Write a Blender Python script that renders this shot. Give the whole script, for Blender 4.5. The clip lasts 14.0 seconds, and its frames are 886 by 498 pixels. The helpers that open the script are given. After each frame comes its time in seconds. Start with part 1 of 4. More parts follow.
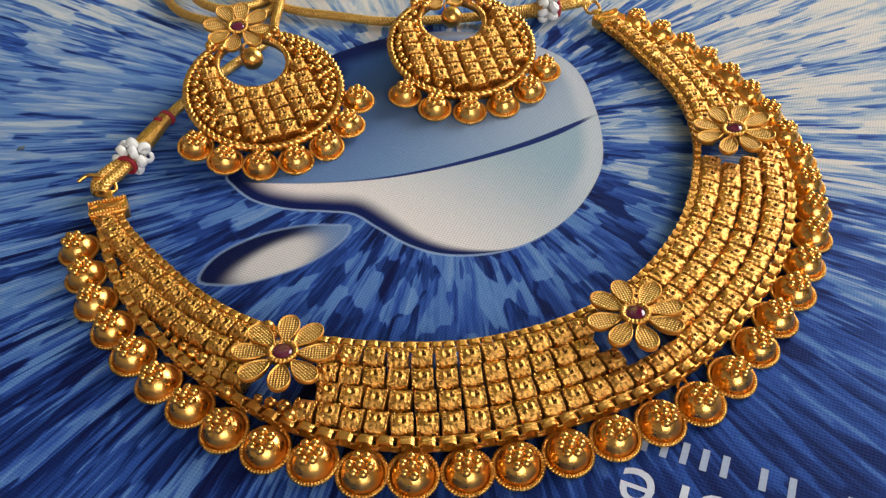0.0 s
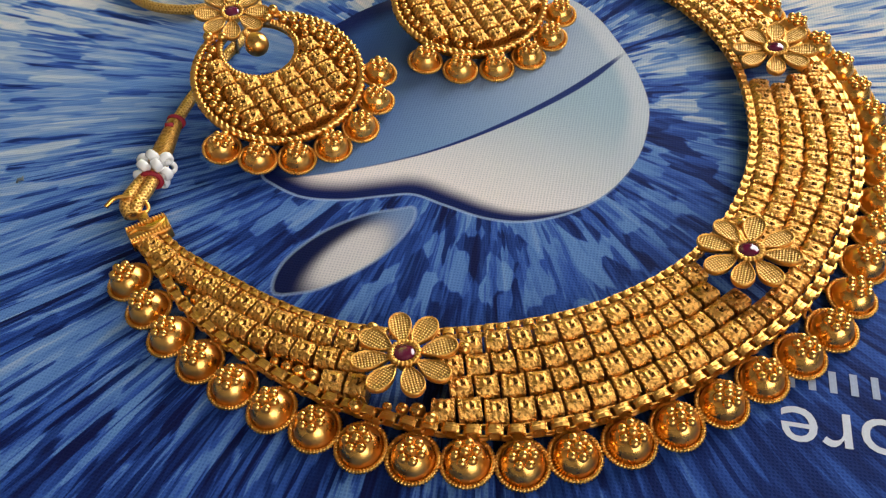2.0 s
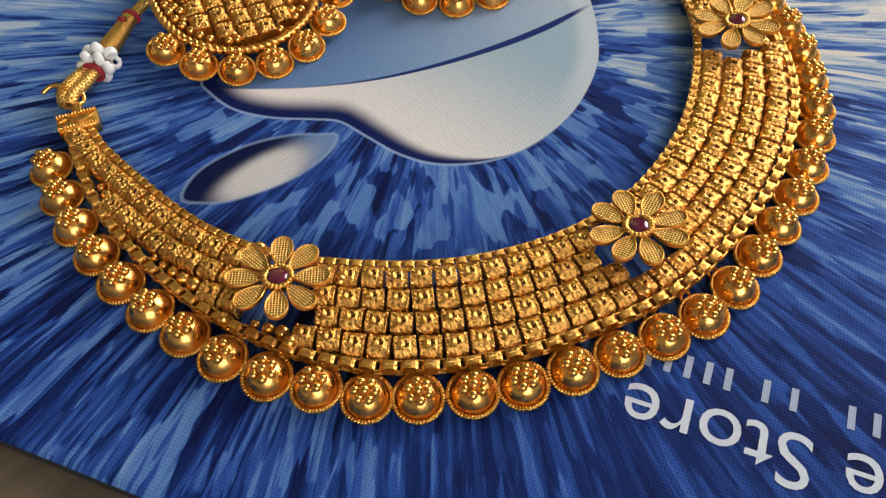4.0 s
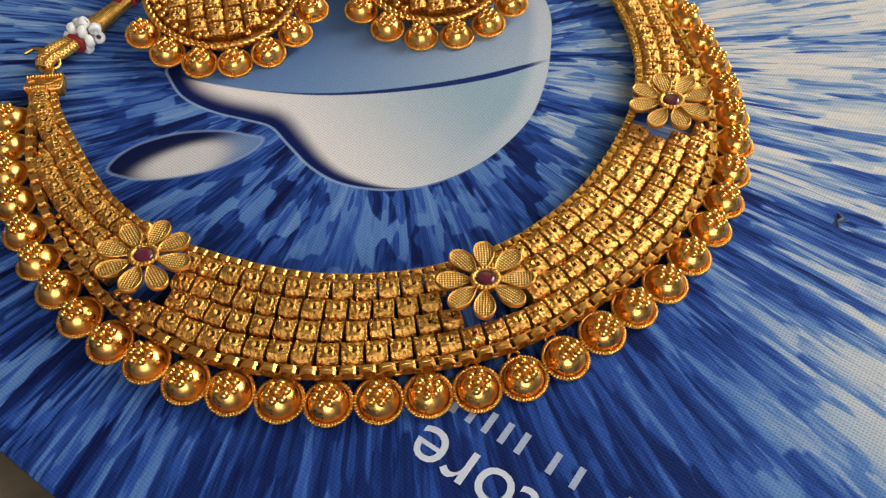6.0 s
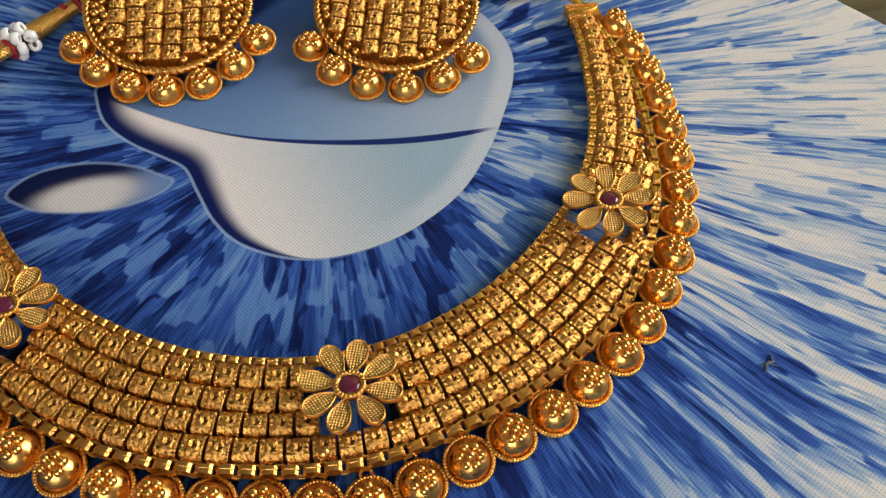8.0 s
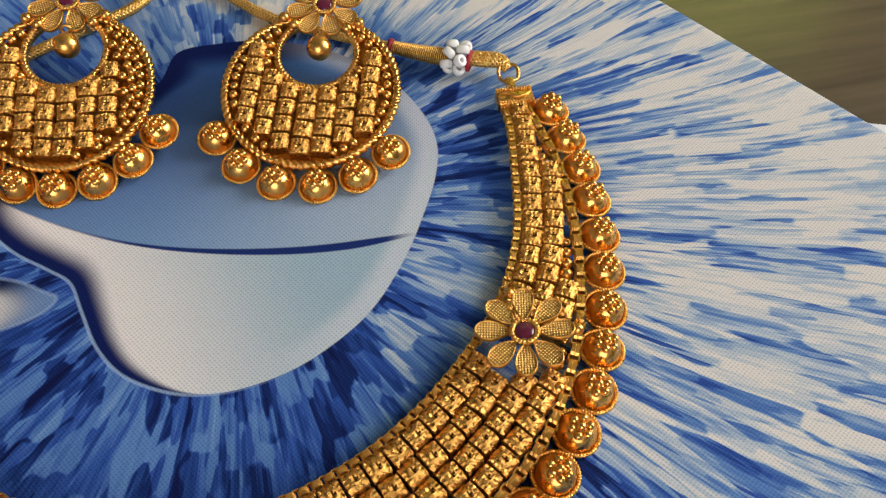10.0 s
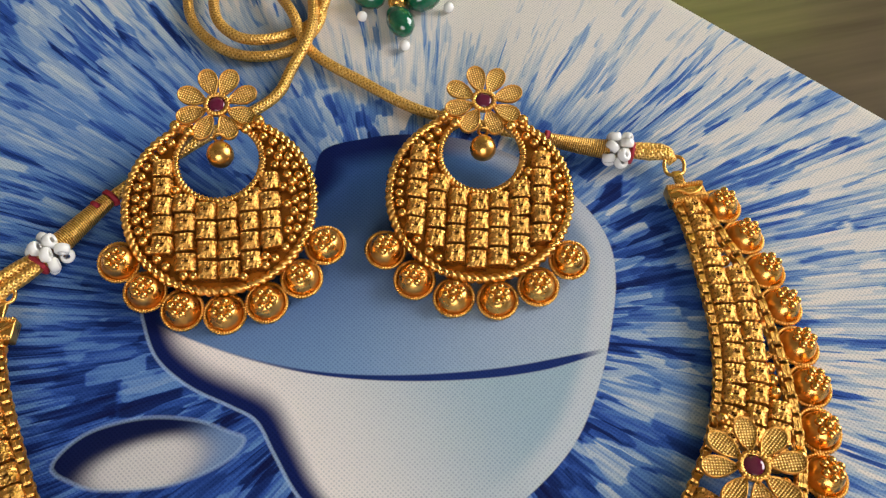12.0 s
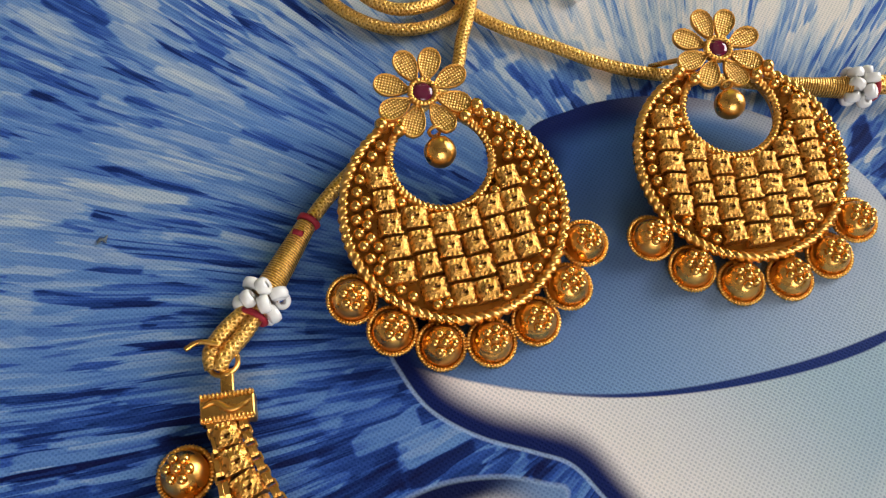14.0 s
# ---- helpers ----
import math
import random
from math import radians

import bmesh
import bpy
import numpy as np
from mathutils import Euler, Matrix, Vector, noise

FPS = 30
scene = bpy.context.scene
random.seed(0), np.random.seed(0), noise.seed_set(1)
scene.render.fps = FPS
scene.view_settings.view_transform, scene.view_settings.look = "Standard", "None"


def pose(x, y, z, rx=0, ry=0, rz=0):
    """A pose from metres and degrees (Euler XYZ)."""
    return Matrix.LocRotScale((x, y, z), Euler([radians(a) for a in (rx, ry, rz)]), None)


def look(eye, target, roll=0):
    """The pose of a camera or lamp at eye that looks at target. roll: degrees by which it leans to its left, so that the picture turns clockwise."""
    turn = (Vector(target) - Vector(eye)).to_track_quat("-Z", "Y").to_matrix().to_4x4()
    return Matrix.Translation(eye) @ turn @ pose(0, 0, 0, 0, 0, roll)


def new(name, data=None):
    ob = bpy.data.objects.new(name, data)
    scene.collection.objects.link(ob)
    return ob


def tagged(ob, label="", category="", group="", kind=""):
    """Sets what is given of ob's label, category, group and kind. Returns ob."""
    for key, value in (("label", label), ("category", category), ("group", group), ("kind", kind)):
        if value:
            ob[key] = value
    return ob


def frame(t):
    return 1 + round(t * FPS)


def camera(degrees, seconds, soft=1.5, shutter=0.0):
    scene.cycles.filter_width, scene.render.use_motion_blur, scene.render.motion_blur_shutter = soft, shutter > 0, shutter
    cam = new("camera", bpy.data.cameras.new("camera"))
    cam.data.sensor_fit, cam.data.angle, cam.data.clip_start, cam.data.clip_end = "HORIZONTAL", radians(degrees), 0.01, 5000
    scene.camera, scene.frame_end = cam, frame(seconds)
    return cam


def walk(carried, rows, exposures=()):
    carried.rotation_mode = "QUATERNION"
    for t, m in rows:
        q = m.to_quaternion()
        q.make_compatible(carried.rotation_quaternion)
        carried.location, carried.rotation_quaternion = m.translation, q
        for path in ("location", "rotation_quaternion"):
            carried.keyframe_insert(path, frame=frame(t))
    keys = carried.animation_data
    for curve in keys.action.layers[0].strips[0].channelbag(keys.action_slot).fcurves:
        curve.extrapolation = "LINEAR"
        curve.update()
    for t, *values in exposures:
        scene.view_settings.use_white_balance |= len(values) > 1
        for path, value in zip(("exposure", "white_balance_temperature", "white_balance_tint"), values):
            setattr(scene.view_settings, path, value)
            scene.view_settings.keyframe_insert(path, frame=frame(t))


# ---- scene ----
cam = camera(56.25, 14.0, 1.3)
PATH = [
    (0, (-0.06938, -0.05474, 0.10434), (-0.01281, 0.03541, -0.00135), -2.11),
    (0.5, (-0.07486, -0.04865, 0.10381), (-0.01585, 0.03763, -0.00377), -3.31),
    (1, (-0.08077, -0.04256, 0.10396), (-0.01906, 0.04028, -0.00480), -4.37),
    (1.5, (-0.08351, -0.03527, 0.10190), (-0.01941, 0.04390, -0.00821), -4.86),
    (2, (-0.08746, -0.03042, 0.10251), (-0.02209, 0.04498, -0.00948), -5.00),
    (2.5, (-0.08855, -0.02814, 0.10009), (-0.02407, 0.04447, -0.01423), -4.44),
    (3, (-0.08228, -0.03088, 0.09831), (-0.02104, 0.04015, -0.01876), -3.34),
    (3.5, (-0.07434, -0.03984, 0.10134), (-0.01846, 0.03154, -0.01817), -2.61),
    (4, (-0.06800, -0.04551, 0.10551), (-0.01747, 0.02723, -0.01554), -1.59),
    (4.2, (-0.06502, -0.04862, 0.10646), (-0.01610, 0.02497, -0.01475), -0.96),
    (6.3, (-0.02940, -0.06684, 0.11150), (0.00159, 0.01863, -0.00781), 0.25),
    (6.5, (-0.02631, -0.06454, 0.11101), (0.00292, 0.02117, -0.00857), 0.74),
    (7, (-0.01643, -0.06164, 0.11368), (0.00901, 0.02348, -0.00718), 0.97),
    (7.5, (-0.00976, -0.05774, 0.11438), (0.01343, 0.02631, -0.00767), 1.42),
    (8, (-0.00168, -0.05306, 0.11431), (0.02053, 0.03013, -0.00852), 1.91),
    (8.5, (0.00690, -0.04647, 0.11209), (0.02855, 0.03592, -0.01138), 2.25),
    (8.7, (0.00949, -0.04378, 0.11205), (0.03066, 0.03804, -0.01187), 2.17),
    (10.8, (0.02056, -0.02226, 0.12520), (0.04328, 0.05615, -0.00064), 2.43),
    (11, (0.01804, -0.02005, 0.12630), (0.04168, 0.05840, 0.00066), 2.71),
    (11.5, (0.00769, -0.01072, 0.12731), (0.03243, 0.06702, 0.00143), 2.89),
    (12, (-0.01017, -0.00016, 0.12391), (0.01500, 0.07658, -0.00249), 3.24),
    (12.5, (-0.02828, 0.00860, 0.12323), (-0.00376, 0.08442, -0.00385), 2.73),
    (13, (-0.03700, 0.01645, 0.12110), (-0.01018, 0.08903, -0.00740), 2.91),
    (13.5, (-0.04522, 0.02702, 0.11070), (-0.01194, 0.09337, -0.01965), 5.27),
    (14, (-0.05334, 0.03465, 0.10702), (-0.01742, 0.09942, -0.02342), 4.53),
]
walk(cam, [(t, look(eye, target, roll)) for t, eye, target, roll in PATH],
     [(0, 0.03), (4.2, 0.05), (8.5, -0.06), (11, -0.03), (14, 0.06)])

# ---- world, light, exposure ----
world = bpy.data.worlds.new("world")
scene.world = world
world.use_nodes = True
wn = world.node_tree
bg = wn.nodes["Background"]
sky = wn.nodes.new("ShaderNodeTexSky")
sky.sky_type, sky.sun_disc = "NISHITA", False
sky.sun_elevation, sky.sun_rotation = radians(38), radians(120)
wn.links.new(sky.outputs["Color"], bg.inputs["Color"])
bg.inputs["Strength"].default_value = 0.12

# daylight of the east and north windows, plus an unseen fill lamp added south
def area_lamp(name, eye, target, sx, sy, power, colour):
    data = bpy.data.lights.new(name, "AREA")
    data.shape, data.size, data.size_y = "RECTANGLE", sx, sy
    data.energy, data.color = power, colour
    ob = new(name, data)
    ob.matrix_world = look(eye, target)
    return ob

area_lamp("window_daylight", (1.66, 0.1, 0.85), (0.0, 0.05, 0.0), 1.2, 1.2, 39, (1.0, 0.97, 0.935))
area_lamp("curtained_window_daylight", (1.05, 1.72, 1.0), (1.05, 0.0, 1.0), 1.05, 1.35, 180, (1.0, 0.98, 0.94))
area_lamp("south_fill_light", (-0.5, -1.62, 0.85), (0.0, 0.0, 0.0), 1.2, 1.1, 19, (1.0, 0.97, 0.935))

# ---- materials ----
def nodes_of(name):
    m = bpy.data.materials.new(name)
    m.use_nodes = True
    nt = m.node_tree
    return m, nt, nt.nodes["Principled BSDF"]


def nd(nt, kind, **kw):
    n = nt.nodes.new(kind)
    for k, v in kw.items():
        if k == "operation":
            n.operation = v
        elif k == "blend_type":
            n.blend_type = v
        elif k == "data_type":
            n.data_type = v
        elif k == "attribute_name":
            n.attribute_name = v
        elif k == "feature":
            n.feature = v
        elif k == "distance":
            n.distance = v
        elif k == "use_clamp":
            n.use_clamp = v
    return n


def put_in(nt, socket, value):
    if isinstance(value, bpy.types.NodeSocket):
        nt.links.new(value, socket)
    else:
        socket.default_value = value


def math_node(nt, op, a, b=0.0, c=None, clamp=False):
    n = nd(nt, "ShaderNodeMath", operation=op, use_clamp=clamp)
    put_in(nt, n.inputs[0], a)
    put_in(nt, n.inputs[1], b)
    if c is not None:
        put_in(nt, n.inputs[2], c)
    return n.outputs[0]


def mix_colour(nt, fac, a, b, how="MIX"):
    n = nd(nt, "ShaderNodeMix", data_type="RGBA", blend_type=how)
    put_in(nt, n.inputs[0], fac)
    put_in(nt, n.inputs[6], a)
    put_in(nt, n.inputs[7], b)
    return n.outputs[2]


def ramp(nt, fac, stops):
    n = nt.nodes.new("ShaderNodeValToRGB")
    els = n.color_ramp.elements
    while len(els) < len(stops):
        els.new(0.5)
    for e, (p, c) in zip(els, stops):
        e.position, e.color = p, (*c, 1.0)
    put_in(nt, n.inputs[0], fac)
    return n.outputs[0]


def smooth_step(nt, value, lo, hi, to_lo=0.0, to_hi=1.0):
    n = nt.nodes.new("ShaderNodeMapRange")
    n.interpolation_type = "SMOOTHSTEP"
    put_in(nt, n.inputs[0], value)
    for i, v in enumerate((lo, hi, to_lo, to_hi)):
        put_in(nt, n.inputs[1 + i], v)
    return n.outputs[0]


def noise_tex(nt, vec, scale, detail=3.0, rough=0.55):
    n = nt.nodes.new("ShaderNodeTexNoise")
    if vec is not None:
        nt.links.new(vec, n.inputs["Vector"])
    n.inputs["Scale"].default_value, n.inputs["Detail"].default_value, n.inputs["Roughness"].default_value = scale, detail, rough
    return n


def gold(name, base, rough, grain, strength, dark=(0.58, 0.27, 0.05), mottle=0.0):
    """Gold plating: metal with fine cast grain, a darker reddish tone in streaks, and smudges in the gloss."""
    m, nt, b = nodes_of(name)
    tc = nt.nodes.new("ShaderNodeTexCoord").outputs["Object"]
    tone = noise_tex(nt, tc, 700.0, 4.0).outputs["Fac"]
    rnd = nt.nodes.new("ShaderNodeObjectInfo").outputs["Random"]
    f = math_node(nt, "ADD", smooth_step(nt, tone, 0.35, 0.75, 0.0, 0.35), math_node(nt, "MULTIPLY", rnd, 0.22))
    tint = mix_colour(nt, f, (*base, 1), (*dark, 1))
    height = noise_tex(nt, tc, grain, 3.0, 0.6).outputs["Fac"]
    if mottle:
        # darker brown in the low spots of the hammered surface
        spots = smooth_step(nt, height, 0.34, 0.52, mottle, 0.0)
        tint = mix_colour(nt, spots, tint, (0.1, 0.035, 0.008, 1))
    put_in(nt, b.inputs["Base Color"], tint)
    b.inputs["Metallic"].default_value = 1.0
    smudge = noise_tex(nt, tc, 260.0, 3.0).outputs["Fac"]
    put_in(nt, b.inputs["Roughness"], smooth_step(nt, smudge, 0.3, 0.7, rough * 0.75, rough * 1.35))
    bump = nt.nodes.new("ShaderNodeBump")
    bump.inputs["Strength"].default_value, bump.inputs["Distance"].default_value = strength, 0.00025
    put_in(nt, bump.inputs["Height"], height)
    nt.links.new(bump.outputs[0], b.inputs["Normal"])
    return m


GOLD = gold("polished_gold", (0.95, 0.515, 0.135), 0.28, 1300.0, 0.1, (0.56, 0.255, 0.05))
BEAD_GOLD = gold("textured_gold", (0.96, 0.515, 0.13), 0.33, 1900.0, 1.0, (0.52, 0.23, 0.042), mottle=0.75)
# dark gold for the stamped bead holes; their shade is put into the colour
HOLE_SHADE = gold("hole_shade_gold", (0.16, 0.07, 0.018), 0.5, 1500.0, 0.4, (0.05, 0.02, 0.006))
# backing plate gold, its colour darkened for the shade behind the beads
DULL_SHADED_GOLD = gold("dull_shaded_gold", (0.55, 0.26, 0.055), 0.45, 1200.0, 0.4, (0.28, 0.12, 0.022))
CHAIN_GOLD = gold("chain_gold", (0.9, 0.48, 0.118), 0.33, 1500.0, 0.6)


def woven_gold():
    """Matte gold wire mesh of the petals: crossed rows of tiny beads."""
    m, nt, b = nodes_of("woven_petal_gold")
    tc = nt.nodes.new("ShaderNodeTexCoord").outputs["Object"]
    sep = nt.nodes.new("ShaderNodeSeparateXYZ")
    nt.links.new(tc, sep.inputs[0])
    k = 2 * math.pi / 0.00085
    a = math_node(nt, "SINE", math_node(nt, "MULTIPLY", sep.outputs[0], k))
    c = math_node(nt, "SINE", math_node(nt, "MULTIPLY", sep.outputs[1], k))
    h = math_node(nt, "MAXIMUM", math_node(nt, "ABSOLUTE", a), math_node(nt, "ABSOLUTE", c))
    h = math_node(nt, "SUBTRACT", 1.0, math_node(nt, "MULTIPLY", math_node(nt, "SUBTRACT", 1.0, math_node(nt, "ABSOLUTE", a)), math_node(nt, "SUBTRACT", 1.0, math_node(nt, "ABSOLUTE", c))))
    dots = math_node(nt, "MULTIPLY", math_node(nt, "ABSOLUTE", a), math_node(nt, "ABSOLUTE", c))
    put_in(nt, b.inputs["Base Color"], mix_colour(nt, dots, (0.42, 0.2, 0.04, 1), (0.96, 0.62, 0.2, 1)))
    b.inputs["Metallic"].default_value = 1.0
    b.inputs["Roughness"].default_value = 0.38
    bump = nt.nodes.new("ShaderNodeBump")
    bump.inputs["Strength"].default_value, bump.inputs["Distance"].default_value = 0.9, 0.0002
    nt.links.new(dots, bump.inputs["Height"])
    nt.links.new(bump.outputs[0], b.inputs["Normal"])
    return m


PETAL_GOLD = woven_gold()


def cord_gold(name, wound):
    """Metallic thread: braided, or wound round in close rings."""
    m, nt, b = nodes_of(name)
    tc = nt.nodes.new("ShaderNodeTexCoord").outputs["UV"]
    sep = nt.nodes.new("ShaderNodeSeparateXYZ")
    nt.links.new(tc, sep.inputs[0])
    p = math_node(nt, "MULTIPLY", sep.outputs[0], 2 * math.pi * (1 if wound else 3))
    q = math_node(nt, "MULTIPLY", sep.outputs[1], 2 * math.pi * (1250 if wound else 620))
    a = math_node(nt, "SINE", math_node(nt, "ADD", q, p))
    c = a if wound else math_node(nt, "SINE", math_node(nt, "SUBTRACT", q, p))
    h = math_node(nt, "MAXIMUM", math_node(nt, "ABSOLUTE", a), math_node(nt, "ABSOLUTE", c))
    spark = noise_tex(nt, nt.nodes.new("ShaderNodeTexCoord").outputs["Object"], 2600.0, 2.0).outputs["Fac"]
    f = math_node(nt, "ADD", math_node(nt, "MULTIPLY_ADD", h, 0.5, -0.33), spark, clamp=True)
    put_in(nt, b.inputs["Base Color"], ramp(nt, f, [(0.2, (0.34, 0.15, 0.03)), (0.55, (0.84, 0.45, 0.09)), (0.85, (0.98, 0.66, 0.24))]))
    b.inputs["Metallic"].default_value, b.inputs["Roughness"].default_value = 0.85, 0.36
    bump = nt.nodes.new("ShaderNodeBump")
    bump.inputs["Strength"].default_value, bump.inputs["Distance"].default_value = 0.8, 0.00025
    put_in(nt, bump.inputs["Height"], math_node(nt, "ADD", h, spark))
    nt.links.new(bump.outputs[0], b.inputs["Normal"])
    return m


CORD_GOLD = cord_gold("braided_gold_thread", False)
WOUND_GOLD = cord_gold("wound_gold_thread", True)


def plain(name, base, rough, vary=0.15, scale=300.0, metal=0.0, bump=0.2, coat=0.0, spec=0.5):
    m, nt, b = nodes_of(name)
    tc = nt.nodes.new("ShaderNodeTexCoord").outputs["Object"]
    n1, n2 = noise_tex(nt, tc, scale, 4.0).outputs["Fac"], noise_tex(nt, tc, scale * 7, 3.0).outputs["Fac"]
    f = math_node(nt, "MULTIPLY", math_node(nt, "ADD", n1, n2), 0.5)
    lo, hi = tuple(c * (1 - vary) for c in base), tuple(min(1, c * (1 + vary)) for c in base)
    put_in(nt, b.inputs["Base Color"], ramp(nt, f, [(0.3, lo), (0.7, hi)]))
    b.inputs["Metallic"].default_value, b.inputs["Roughness"].default_value = metal, rough
    b.inputs["Coat Weight"].default_value = coat
    b.inputs["Specular IOR Level"].default_value = spec
    bp = nt.nodes.new("ShaderNodeBump")
    bp.inputs["Strength"].default_value, bp.inputs["Distance"].default_value = bump, 0.06 / scale
    nt.links.new(f, bp.inputs["Height"])
    nt.links.new(bp.outputs[0], b.inputs["Normal"])
    return m


RUBY = plain("ruby_red_stone", (0.12, 0.007, 0.032), 0.1, 0.2, 500.0, coat=1.0, bump=0.02)
EMERALD = plain("emerald_green_stone", (0.004, 0.10, 0.045), 0.1, 0.3, 300.0, coat=1.0, bump=0.03)
WHITE_GLASS = plain("milky_white_glass", (0.82, 0.80, 0.77), 0.2, 0.04, 900.0, coat=0.5, bump=0.05)
PEARL = plain("pearl", (0.85, 0.83, 0.80), 0.18, 0.05, 600.0, coat=0.6, bump=0.03)
RED_THREAD = plain("red_thread", (0.33, 0.012, 0.025), 0.7, 0.35, 1800.0, bump=0.9)
RUBBER = plain("black_rubber_foam", (0.012, 0.012, 0.014), 0.8, 0.3, 900.0, bump=0.8)
LINT = plain("dark_lint", (0.11, 0.13, 0.14), 0.9, 0.4, 1500.0)
PRINT_WHITE = plain("white_print_ink", (0.60, 0.63, 0.71), 0.8, 0.12, 1500.0, bump=0.5, spec=0.2)
PRINT_PALE = plain("pale_blue_print_ink", (0.36, 0.42, 0.56), 0.8, 0.15, 1500.0, bump=0.5, spec=0.2)
PAPER = plain("white_paper", (0.8, 0.79, 0.8), 0.7, 0.03, 200.0)
WALL = plain("wall_paint", (0.32, 0.30, 0.27), 0.8, 0.05, 4.0)
CEILING = plain("ceiling_paint", (0.32, 0.31, 0.29), 0.85, 0.03, 3.0)
FLOOR = plain("floor_tile", (0.35, 0.31, 0.27), 0.4, 0.12, 5.0)
def curtain_cloth():
    m, nt, b = nodes_of("olive_green_curtain")
    tc = nt.nodes.new("ShaderNodeTexCoord").outputs["Object"]
    weave = noise_tex(nt, tc, 60.0, 4.0).outputs["Fac"]
    c = ramp(nt, weave, [(0.3, (0.25, 0.28, 0.10)), (0.7, (0.36, 0.39, 0.17))])
    put_in(nt, b.inputs["Base Color"], c)
    b.inputs["Roughness"].default_value = 0.9
    t = nt.nodes.new("ShaderNodeBsdfTranslucent")
    put_in(nt, t.inputs["Color"], c)
    mix = nt.nodes.new("ShaderNodeMixShader")
    mix.inputs[0].default_value = 0.5
    nt.links.new(b.outputs[0], mix.inputs[1])
    nt.links.new(t.outputs[0], mix.inputs[2])
    nt.links.new(mix.outputs[0], nt.nodes["Material Output"].inputs["Surface"])
    return m


CURTAIN = curtain_cloth()
WINDOW_PAINT = plain("window_frame_paint", (0.7, 0.7, 0.68), 0.4, 0.04, 20.0)


def wood_table():
    m, nt, b = nodes_of("brown_lacquered_wood")
    tc = nt.nodes.new("ShaderNodeTexCoord").outputs["Object"]
    mp = nt.nodes.new("ShaderNodeMapping")
    mp.inputs["Rotation"].default_value = (0, 0, radians(-45))
    mp.inputs["Scale"].default_value = (14.0, 260.0, 20.0)
    nt.links.new(tc, mp.inputs[0])
    grain = noise_tex(nt, mp.outputs[0], 1.0, 5.0, 0.6).outputs["Fac"]
    broad = noise_tex(nt, tc, 16.0, 3.0).outputs["Fac"]
    f = math_node(nt, "ADD", math_node(nt, "MULTIPLY", grain, 0.65), math_node(nt, "MULTIPLY", broad, 0.35))
    put_in(nt, b.inputs["Base Color"], ramp(nt, f, [(0.3, (0.08, 0.056, 0.034)), (0.7, (0.155, 0.115, 0.072))]))
    b.inputs["Roughness"].default_value = 0.22
    b.inputs["Coat Weight"].default_value, b.inputs["Coat Roughness"].default_value, b.inputs["Coat IOR"].default_value = 1.0, 0.14, 1.6
    return m


TABLE_WOOD = wood_table()

# the printed fabric: centre of the radiating strokes, in millimetres
RAY_X, RAY_Y = 6.0, 62.0


